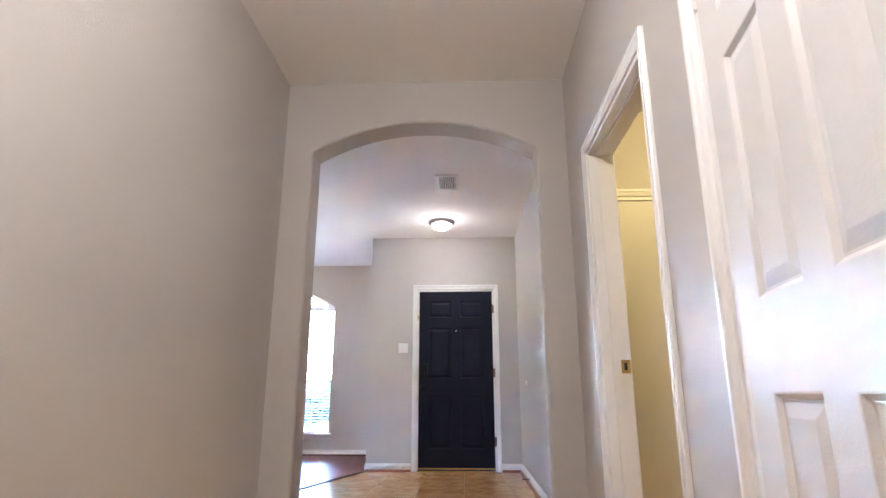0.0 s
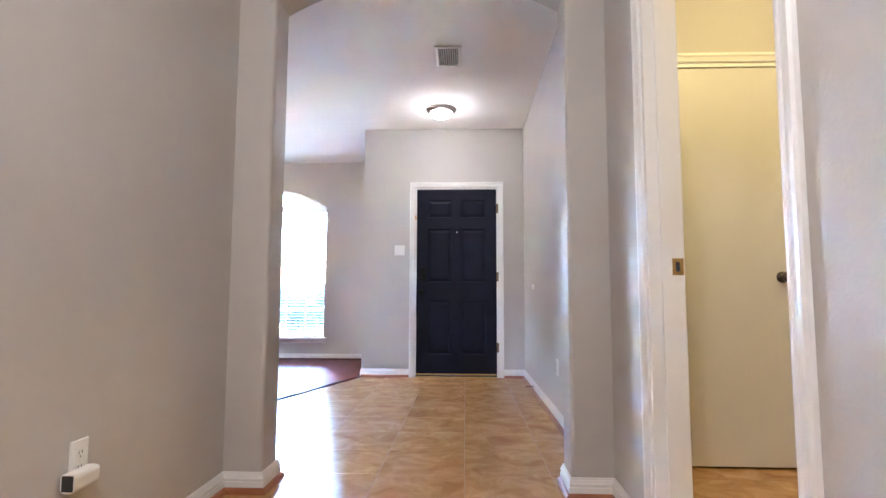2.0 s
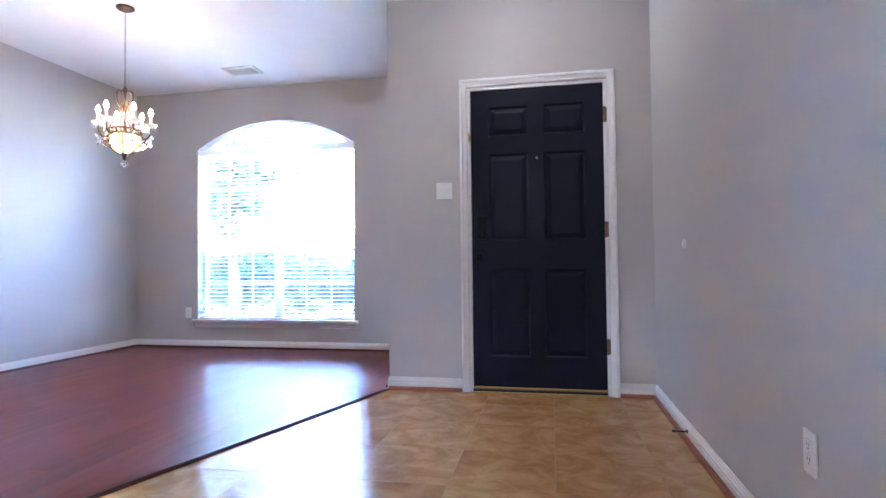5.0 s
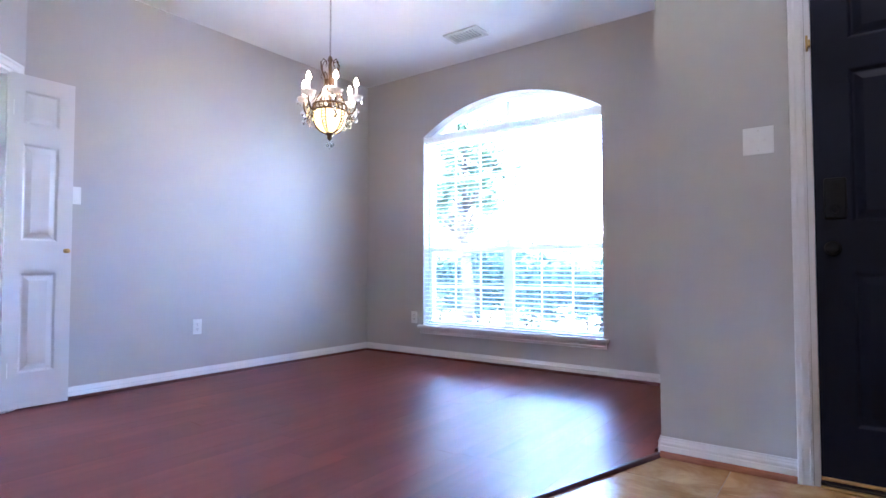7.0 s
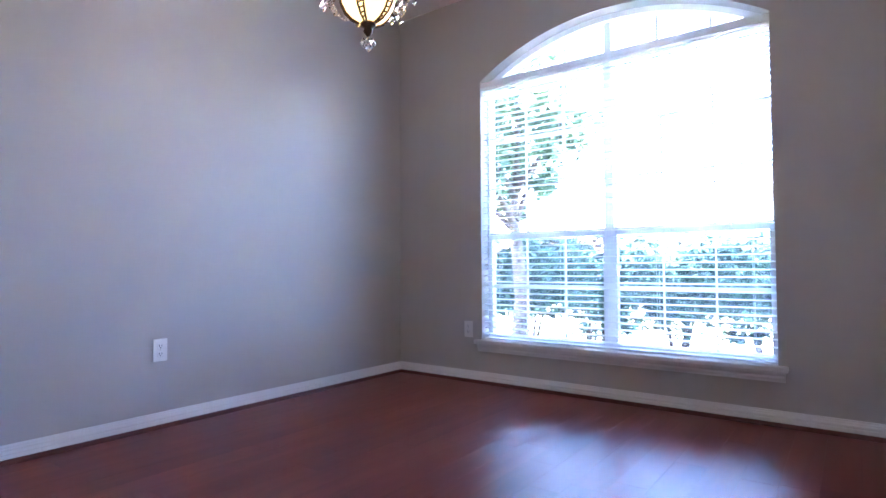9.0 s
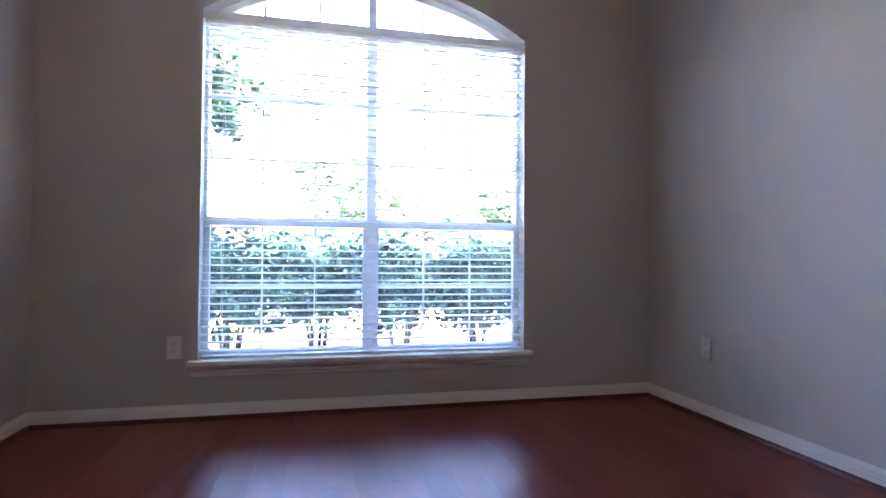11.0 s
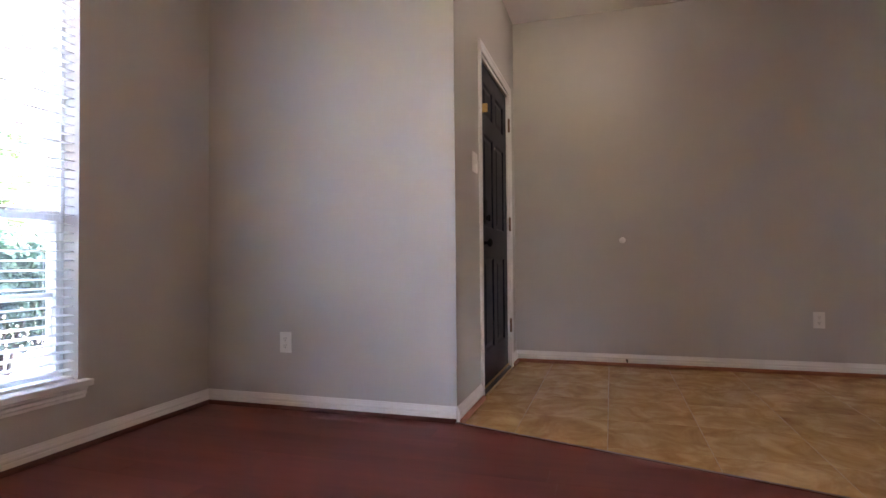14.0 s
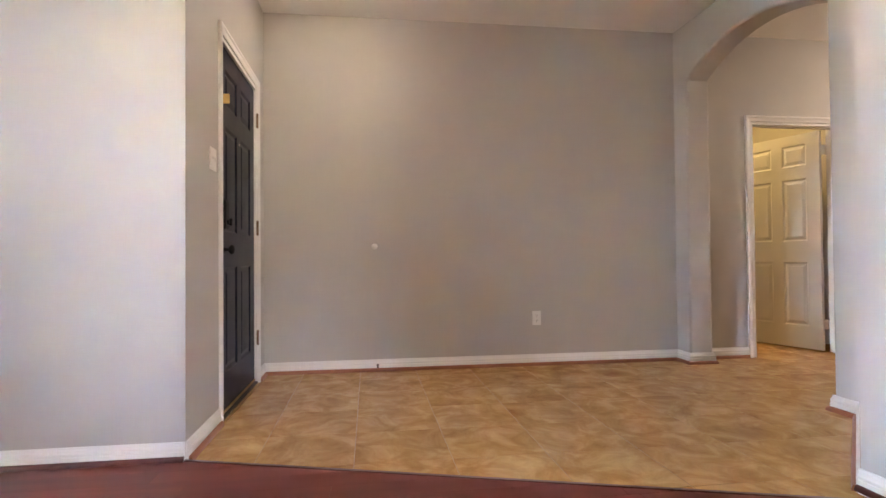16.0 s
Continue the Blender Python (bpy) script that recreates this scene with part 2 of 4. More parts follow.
M_GRASS = mat("lawn", (0.24, 0.26, 0.14), 0.95, vary=0.35, scale=2.0, bump=0.8, bump_scale=50)
M_PAVE = mat("concrete", (0.50, 0.48, 0.44), 0.9, vary=0.15, scale=2.0, bump=0.3, bump_scale=40)
M_ROAD = mat("asphalt", (0.06, 0.06, 0.06), 0.9, vary=0.2, scale=2.0, bump=0.3, bump_scale=60)
M_BARK = mat("bark", (0.055, 0.042, 0.034), 0.9, vary=0.3, scale=12, bump=0.6, bump_scale=40)
M_LEAF = leaf_material("shrub_leaves", (0.016, 0.040, 0.038), (0.050, 0.105, 0.070))
M_LEAF2 = leaf_material("tree_leaves", (0.045, 0.082, 0.046), (0.105, 0.17, 0.09))
M_BRICK = mat("house_brick", (0.36, 0.22, 0.17), 0.9, vary=0.2, scale=5, bump=0.3, bump_scale=30)
M_ROOF = mat("shingle_roof", (0.16, 0.15, 0.14), 0.95, vary=0.25, scale=4)
M_PANE = mat("far_pane", (0.05, 0.06, 0.07), 0.1)


# ---- mesh helpers ----
def box(bm, x0, x1, y0, y1, z0, z1, xf=None):
    vs = [bm.verts.new(v) for v in ((x0, y0, z0), (x1, y0, z0), (x1, y1, z0), (x0, y1, z0), (x0, y0, z1), (x1, y0, z1), (x1, y1, z1), (x0, y1, z1))]
    for f in ((0, 3, 2, 1), (4, 5, 6, 7), (0, 1, 5, 4), (1, 2, 6, 5), (2, 3, 7, 6), (3, 0, 4, 7)):
        bm.faces.new([vs[i] for i in f])
    if xf is not None:
        for v in vs:
            v.co = xf @ v.co
    return vs


def soft_box(bm, x0, x1, y0, y1, z0, z1, r=0.003, xf=None):
    tmp = bmesh.new()
    box(tmp, x0, x1, y0, y1, z0, z1)
    bmesh.ops.bevel(tmp, geom=list(tmp.edges), offset=r, segments=2, affect="EDGES", profile=0.5)
    join(bm, tmp, xf)


def join(bm, tmp, xf=None):
    table = {}
    for v in tmp.verts:
        table[v] = bm.verts.new(xf @ v.co if xf is not None else v.co)
    for f in tmp.faces:
        nf = bm.faces.new([table[v] for v in f.verts])
        nf.smooth = f.smooth
    tmp.free()


def lathe(bm, profile, cx=0, cy=0, cz=0, seg=24, axis="z", flute=0):
    rings = []
    for r, h in profile:
        ring = []
        for k in range(seg):
            a = 2 * math.pi * k / seg
            rr = r * (1 + (0.06 * math.cos(flute * a) if flute else 0))
            p = (rr * math.cos(a), rr * math.sin(a), h)
            if axis == "y":
                p = (p[0], h, p[1])
            elif axis == "x":
                p = (h, p[0], p[1])
            ring.append(bm.verts.new((cx + p[0], cy + p[1], cz + p[2])))
        rings.append(ring)
    for a, b in zip(rings, rings[1:]):
        for k in range(seg):
            f = bm.faces.new((a[k], a[(k + 1) % seg], b[(k + 1) % seg], b[k]))
            f.smooth = True
    for ring in (rings[0], rings[-1]):
        if len(ring) > 2:
            bm.faces.new(ring)


def tube(bm, pts, radius, seg=8, closed=False):
    pts = [Vector(p) for p in pts]
    n = len(pts)
    rings = []
    up = Vector((0.13, 0.21, 0.97))
    for i, p in enumerate(pts):
        a = pts[(i - 1) % n] if closed or i else p
        b = pts[(i + 1) % n] if closed or i < n - 1 else p
        d = (b - a).normalized()
        s = d.cross(up).normalized()
        t = d.cross(s).normalized()
        r = radius[i] if isinstance(radius, (list, tuple)) else radius
        rings.append([bm.verts.new(p + r * (math.cos(2 * math.pi * k / seg) * s + math.sin(2 * math.pi * k / seg) * t)) for k in range(seg)])
    pairs = list(zip(rings, rings[1:])) + ([(rings[-1], rings[0])] if closed else [])
    for a, b in pairs:
        for k in range(seg):
            f = bm.faces.new((a[k], a[(k + 1) % seg], b[(k + 1) % seg], b[k]))
            f.smooth = True
    if not closed:
        bm.faces.new(rings[0])
        bm.faces.new(rings[-1])


def mesh_of(name, bm, material):
    bmesh.ops.recalc_face_normals(bm, faces=bm.faces)
    me = bpy.data.meshes.new(name)
    bm.to_mesh(me)
    bm.free()
    me.materials.append(material)
    return me


def part(name, bm, material, parent=None, label=""):
    ob = new(name, mesh_of(name, bm, material))
    ob.parent = parent
    return tagged(ob, label)


def thing(name, m, label, category, group="", kind=""):
    ob = new(name)
    ob.empty_display_size = 0.1
    ob.matrix_world = m
    return tagged(ob, label, category, group, kind)


def structure(name, bm, material, label=""):
    return tagged(part(name, bm, material), label, kind="structure")


def seg_frame(p0, p1):
    """Frame of a wall: x runs along it, y into the room."""
    a = math.degrees(math.atan2(p1[1] - p0[1], p1[0] - p0[0]))
    return pose(p0[0], p0[1], 0, 0, 0, a), math.hypot(p1[0] - p0[0], p1[1] - p0[1])


def wall(name, p0, p1, thick=0.12, openings=(), z1=H, material=None, label=""):
    """openings: (s0, s1, z0, spring, crown). The room lies to the left of the way from p0 to p1."""
    xf, length = seg_frame(p0, p1)
    bm = bmesh.new()
    s = 0.0
    for s0, s1, z0, spring, crown in sorted(openings):
        box(bm, s, s0, -thick, 0, 0, z1, xf)
        if z0 > 0:
            box(bm, s0, s1, -thick, 0, 0, z0, xf)
        n = 36 if crown > spring else 1
        half, mid = (s1 - s0) / 2, (s0 + s1) / 2
        rise = crown - spring
        if rise > 0:
            rad = (half * half + rise * rise) / (2 * rise)

        def top(q):
            return spring if rise <= 0 else crown - rad + math.sqrt(max(0, rad * rad - (q - mid) ** 2))
        cols = [s0 + (s1 - s0) * k / n for k in range(n + 1)]
        vs = [[bm.verts.new(xf @ Vector((q, d, z))) for d, z in ((-thick, top(q)), (0, top(q)), (0, z1), (-thick, z1))] for q in cols]
        for a, b in zip(vs, vs[1:]):
            for k in range(4):
                f = bm.faces.new((a[k], b[k], b[(k + 1) % 4], a[(k + 1) % 4]))
        s = s1
    box(bm, s, length, -thick, 0, 0, z1, xf)
    return structure(name, bm, material or M_WALL, label)


def run(name, pts, profile, material, parent=None):
    """A moulding along a line of wall corners; the room lies to the left. profile: (distance from the wall, height)."""
    n = len(pts)
    bm = bmesh.new()
    norms = []
    for a, b in zip(pts, pts[1:]):
        d = Vector((b[0] - a[0], b[1] - a[1])).normalized()
        norms.append(Vector((-d.y, d.x)))
    rings = []
    for i, p in enumerate(pts):
        n0, n1 = norms[max(0, i - 1)], norms[min(i, n - 2)]
        m = (n0 + n1)
        m = m / (1 + n0.dot(n1)) if m.length > 1e-6 else n0
        rings.append([bm.verts.new((p[0] + m.x * d, p[1] + m.y * d, z)) for d, z in profile])
    k = len(profile)
    for a, b in zip(rings, rings[1:]):
        for j in range(k):
            bm.faces.new((a[j], a[(j + 1) % k], b[(j + 1) % k], b[j]))
    bm.faces.new(rings[0])
    bm.faces.new(rings[-1])
    ob = part(name, bm, material, parent)
    return ob


BASE = [(0.001, 0.0), (0.015, 0.0), (0.015, 0.050), (0.0125, 0.052), (0.0125, 0.056), (0.0145, 0.059), (0.0145, 0.066), (0.010, 0.073), (0.010, 0.077), (0.0065, 0.083), (0.0055, 0.091), (0.001, 0.092)]
QUARTER = [(0.014, 0.0005), (0.031, 0.0005), (0.0300, 0.006), (0.027, 0.012), (0.021, 0.0165), (0.0145, 0.018)]
CASE = [(0.004, 0.0), (0.004, 0.009), (0.011, 0.013), (0.015, 0.010), (0.034, 0.014), (0.041, 0.019), (0.054, 0.019), (0.058, 0.012), (0.058, 0.0)]


def casing(name, xf, s0, s1, top, z0=0.0, group="door casings", label="white painted door casing with a stepped profile"):
    """Three mitred legs round an opening; xf: the wall's frame, whose y goes into the room."""
    ob = tagged(new(name), label, kind="structure")
    ob.matrix_world = xf
    corners = (("jamb_casing", (s0, z0, -1, 0), (s0, top, -1, 1)), ("head_casing", (s0, top, -1, 1), (s1, top, 1, 1)), ("jamb_casing", (s1, top, 1, 1), (s1, z0, 1, 0)))
    for nm, a, b in corners:
        bm = bmesh.new()
        ends = []
        for x, z, ux, uz in (a, b):
            ends.append([bm.verts.new((x + ux * u, 0.001 + v, z + uz * u)) for u, v in CASE])
        k = len(CASE)
        for j in range(k):
            bm.faces.new((ends[0][j], ends[0][(j + 1) % k], ends[1][(j + 1) % k], ends[1][j]))
        bm.faces.new(ends[0])
        bm.faces.new(ends[1])
        part(nm, bm, M_TRIM, ob)
    return ob


def jambs(xf, s0, s1, top, thick, parent, stop_at=None):
    """The lining of a door's opening, with a stop."""
    t = 0.018
    for nm, dims in (("jamb", (s0 - 0.002, s0 + t)), ("jamb", (s1 - t, s1 + 0.002))):
        bm = bmesh.new()
        box(bm, dims[0], dims[1], -thick - 0.002, 0.003, 0, top)
        if stop_at is not None:
            if dims[0] < s0 + 0.001:
                box(bm, dims[1] - 0.001, dims[1] + 0.011, stop_at - 0.035, stop_at, 0, top - t)
            else:
                box(bm, dims[0] - 0.011, dims[0] + 0.001, stop_at - 0.035, stop_at, 0, top - t)
        part(nm, bm, M_TRIM, parent)
    bm = bmesh.new()
    box(bm, s0 + t, s1 - t, -thick - 0.002, 0.003, top - t, top + 0.002)
    if stop_at is not None:
        box(bm, s0 + t + 0.011, s1 - t - 0.011, stop_at - 0.035, stop_at, top - t - 0.011, top - t + 0.001)
    part("head_jamb", bm, M_TRIM, parent)


def nested(bm, x0, x1, z0, z1, y, sign, steps):
    """A sunk, raised panel: rings at (inset, depth) from the face."""
    rings = []
    for inset, depth in steps:
        yy = y - sign * depth
        rings.append([bm.verts.new(v) for v in ((x0 + inset, yy, z0 + inset), (x1 - inset, yy, z0 + inset), (x1 - inset, yy, z1 - inset), (x0 + inset, yy, z1 - inset))])
    for a, b in zip(rings, rings[1:]):
        for k in range(4):
            bm.faces.new((a[k], a[(k + 1) % 4], b[(k + 1) % 4], b[k]))
    bm.faces.new(rings[-1])


PANEL_STEPS = ((0.0, 0.0), (0.004, 0.001), (0.014, 0.011), (0.020, 0.011), (0.046, 0.003), (0.048, 0.0025))
ROWS6 = ((0.215, 0.815), (1.01, 1.60), (1.72, 1.925))


def door_leaf(w, h, t, material, parent, columns=2, rows=ROWS6, stile=0.115, y0=0.0):
    """A panelled leaf from x = 0 to w; its thickness lies between y0 - t and y0."""
    gap = 0.10
    pw = (w - 2 * stile - (columns - 1) * gap) / columns
    xs = [(stile + k * (pw + gap), stile + k * (pw + gap) + pw) for k in range(columns)]
    bm = bmesh.new()
    z0 = 0.008
    box(bm, 0, stile, y0 - t, y0, z0, h)
    box(bm, w - stile, w, y0 - t, y0, z0, h)
    zs = [z0] + [v for r in rows for v in r] + [h]
    for a, b in zip(zs[::2], zs[1::2]):
        box(bm, stile, w - stile, y0 - t, y0, a, b)
    for r in rows:
        for k in range(columns - 1):
            box(bm, xs[k][1], xs[k + 1][0], y0 - t, y0, r[0], r[1])
    part("frame", bm, material, parent)
    for r in rows:
        for x0, x1 in xs:
            bm = bmesh.new()
            nested(bm, x0, x1, r[0], r[1], y0, 1, PANEL_STEPS)
            nested(bm, x0, x1, r[0], r[1], y0 - t, -1, PANEL_STEPS)
            part("panel", bm, material, parent)


def hinge(parent, x, y, z, material, tall=0.09, wide=0.030, side=1, r=0.0055):
    bm = bmesh.new()
    lathe(bm, ((0.003, -tall / 2 - 0.004), (r, -tall / 2), (r, tall / 2), (0.003, tall / 2 + 0.004)), x, y + 0.004, z, 10)
    box(bm, x, x + side * wide, y - 0.0015, y + 0.0012, z - tall / 2, z + tall / 2)
    part("hinge", bm, material, parent)


def knob(parent, x, y, z, sign, material, r=0.026, label=""):
    bm = bmesh.new()
    prof = ((0.030, 0.0), (0.030, 0.004), (0.020, 0.008), (0.010, 0.012), (0.009, 0.030), (r * 0.7, 0.036), (r, 0.046), (r, 0.054), (r * 0.75, 0.062), (0.004, 0.066))
    lathe(bm, [(a, sign * b) for a, b in prof], x, y, z, 20, "y")
    part("knob", bm, material, parent, label)


# ---- shell ----
XR = 0.66
WOOD_Z = 0.011  # the planks lie this much above the tiles
DIN_W, DIN_N, SIDE_X, FRONT_Y = -4.53, 8.02, -1.15, 6.50
ARCH_Y1, ARCH_Y0 = 3.10, 2.90
HALL_W = -1.09
SW0, SW1 = (-4.53, 5.0), (-3.43, 3.90)
SE0, SE1 = (-1.87, 3.90), (-1.07, 3.10)
D1 = (1.52, 2.385)
D2 = (0.315, 1.085)
DTOP = 2.05
FD = (-0.563, 0.372)
FTOP = 2.12
SOUTH = -3.0

wall("wall_south", (HALL_W, SOUTH), (XR, SOUTH), 0.12, label="plain greige painted wall")
wall("wall_east", (XR, SOUTH), (XR, FRONT_Y), 0.12, ((D2[0] - SOUTH, D2[1] - SOUTH, 0, DTOP, DTOP), (D1[0] - SOUTH, D1[1] - SOUTH, 0, DTOP, DTOP)), label="greige painted wall with two door openings")
wall("wall_front", (XR + 0.12, FRONT_Y), (SIDE_X, FRONT_Y), 0.15, ((XR + 0.12 - FD[1], XR + 0.12 - FD[0], 0, FTOP, FTOP),), label="greige painted entry wall round the front door")
wall("wall_foyer_side", (SIDE_X, FRONT_Y + 0.15), (SIDE_X, DIN_N), 0.12, label="greige painted side wall of the dining room")
WX0, WX1, WZ0, WSP, WCR = -3.765, -1.975, 0.315, 2.155, 2.425
wall("wall_window", (SIDE_X + 0.12, DIN_N), (DIN_W - 0.12, DIN_N), 0.20, ((SIDE_X + 0.12 - WX1, SIDE_X + 0.12 - WX0, WZ0, WSP, WCR),), label="greige painted wall with an arched window opening")
wall("wall_west", (DIN_W, DIN_N), SW0, 0.12, label="greige painted dining room wall")
SWX, SWL = seg_frame(SW0, SW1)
D3 = (0.10, 0.95)
wall("wall_corner", SW0, SW1, 0.12, ((D3[0], D3[1], 0, DTOP, DTOP),), label="greige painted angled wall with a door opening")
wall("wall_dining_south", SW1, SE0, 0.12, label="greige painted dining room wall")
wall("wall_angled", SE0, SE1, 0.10, label="greige painted angled wall")
NOSE = 0.019  # rounded drywall corners


def arch_wall(x0, x1, a0, a1, spring, crown):
    """The wall across the hall's mouth, with rounded edges round its opening."""
    half, mid, rise = (a1 - a0) / 2, (a0 + a1) / 2, crown - spring
    rad = (half * half + rise * rise) / (2 * rise)
    n = 32
    arc = [(q, crown - rad + math.sqrt(rad * rad - (q - mid) ** 2)) for q in [a0 + (a1 - a0) * k / n for k in range(n + 1)]]
    line = [(a0, 0.0)] + arc + [(a1, 0.0)]
    top = [(a0, H)] + [(q, H) for q, _ in arc] + [(a1, H)]
    line_l, line_r = (x0, 0.0), (x1, 0.0)
    bm = bmesh.new()
    sides = []
    for y in (ARCH_Y0, ARCH_Y1):
        lo = [bm.verts.new((x, y, z)) for x, z in line]
        hi = [bm.verts.new((x, y, z)) for x, z in top[1:-1]]
        ends = [bm.verts.new((x, y, z)) for x, z in (line_l, (x0, H), line_r, (x1, H))]
        bm.faces.new((ends[0], lo[0], lo[1], hi[0], ends[1]))
        bm.faces.new((lo[-1], ends[2], ends[3], hi[-1], lo[-2]))
        for k in range(n):
            bm.faces.new((lo[k + 1], lo[k + 2], hi[k + 1], hi[k]))
        sides.append((lo, hi, ends))
    (lo, hi, ends), (lo2, hi2, ends2) = sides
    for a, b in zip(zip(lo, lo2), list(zip(lo, lo2))[1:]):
        bm.faces.new((a[0], b[0], b[1], a[1]))
    rim = [ends[1]] + hi + [ends[3]], [ends2[1]] + hi2 + [ends2[3]]
    for k in range(len(rim[0]) - 1):
        bm.faces.new((rim[0][k], rim[0][k + 1], rim[1][k + 1], rim[1][k]))
    bm.faces.new((ends[0], ends[1], ends2[1], ends2[0]))
    bm.faces.new((ends[2], ends[3], ends2[3], ends2[2]))
    bmesh.ops.recalc_face_normals(bm, faces=bm.faces)
    edge = [bm.edges.get((a, b)) for row in (lo, lo2) for a, b in zip(row, row[1:])]
    for f in bmesh.ops.bevel(bm, geom=edge, offset=NOSE, segments=5, affect="EDGES", profile=0.5)["faces"]:
        f.smooth = True
    return structure("wall_arch", bm, M_WALL, "greige painted wall with a segmental archway and rounded corners")


arch_wall(-1.21, XR, -0.912, 0.473, 2.33, 2.52)
wall("wall_hall", (HALL_W, ARCH_Y0), (HALL_W, SOUTH), 0.12, label="greige painted hall wall")
# rooms behind the doors
wall("wall_room_north", (3.0, 3.35), (XR + 0.12, 3.35), 0.12, ((3.0 - 1.765, 3.0 - 1.005, 0, 2.16, 2.16),), label="painted wall with a flush door")
wall("wall_room_east", (3.0, 1.0), (3.0, 3.35), 0.12)
wall("wall_room_south", (XR + 0.12, 1.2), (3.0, 1.2), 0.10)
wall("wall_closet", (XR + 0.7, -0.2), (XR + 0.7, 1.1), 0.1)
wall("wall_closet_side", (XR + 0.12, -0.2), (XR + 0.7, -0.2), 0.1)
wall("wall_cupboard", (1.9, 3.47), (1.9, 4.3), 0.1)
wall("wall_cupboard_back", (1.9, 4.2), (0.78, 4.2), 0.1)
wall("wall_study_north", (-4.55, 5.12), (-6.2, 5.12), 0.1)
# the bare opening is added, unseen, to let daylight into this room
wall("wall_study_west", (-6.2, 5.12), (-6.2, 2.3), 0.1, ((1.2, 1.7, 0.9, 2.0, 2.0),))
wall("wall_study_south", (-6.2, 2.3), (-3.2, 2.3), 0.1)
wall("wall_study_east", (-3.2, 2.3), (-3.2, 3.78), 0.1)

bm = bmesh.new()
box(bm, -6.4, 3.2, SOUTH - 0.12, DIN_N + 0.2, H, H + 0.14)
structure("ceiling", bm, M_CEIL, "off-white knockdown-textured ceiling")
bm = bmesh.new()
box(bm, -6.4, 3.2, SOUTH - 0.12, DIN_N + 0.2, -0.15, -0.012)
structure("floor", bm, M_GROUT, "floor slab")
# unseen roof, added to keep the sun out and cast the house's shadow
bm = bmesh.new()
rf = [(-6.9, -3.7), (3.7, -3.7), (3.7, 8.7), (-6.9, 8.7)]
lo = [bm.verts.new((x, y, H + 0.14)) for x, y in rf]
hi = [bm.verts.new((x * 0.35 - 1.0, y * 0.3 + 1.8, H + 1.9)) for x, y in rf]
for k in range(4):
    bm.faces.new((lo[k], lo[(k + 1) % 4], hi[(k + 1) % 4], hi[k]))
bm.faces.new(hi)
bm.faces.new(lo)
structure("roof", bm, M_ROOF, "unseen hipped roof added to block the sun")

# mouldings
for nm, prof, m_ in (("baseboard", BASE, M_TRIM), ("quarter_round", QUARTER, None)):
    c = 0.058
    runs = (
        ("oak", [(XR, D1[1] + c), (XR, ARCH_Y0), (0.473, ARCH_Y0), (0.473, ARCH_Y1), (XR, ARCH_Y1), (XR, FRONT_Y), (FD[1] + c, FRONT_Y)]),
        ("oak", [(FD[0] - c, FRONT_Y), (SIDE_X, FRONT_Y)]),
        ("cherry", [(SIDE_X, FRONT_Y), (SIDE_X, DIN_N), (DIN_W, DIN_N), (SW0[0], SW0[1])]),
        ("cherry", [(SW0[0] + (D3[1] + c) * 0.7071, SW0[1] - (D3[1] + c) * 0.7071), SW1, SE0]),
        ("oak", [SE0, SE1, (-0.912, ARCH_Y1), (-0.912, ARCH_Y0), (HALL_W, ARCH_Y0), (HALL_W, SOUTH), (XR, SOUTH), (XR, D2[0] - c)]),
        ("oak", [(XR, D2[1] + c), (XR, D1[0] - c)]),
    )
    for kind_, pts in runs:
        if pts:
            lift = WOOD_Z if kind_ == "cherry" and not m_ else 0.0
            ob = run(nm, pts, [(d, (z * (1.0 if m_ else 1.2 if kind_ == "cherry" else 1.5)) + lift) for d, z in prof], m_ or (M_OAK if kind_ == "oak" else M_CHERRY))
            tagged(ob, "white painted baseboard with a stepped top edge" if m_ else ("honey oak quarter-round moulding at the foot of the baseboard" if kind_ == "oak" else "dark cherry quarter-round moulding at the foot of the baseboard"), kind="structure")


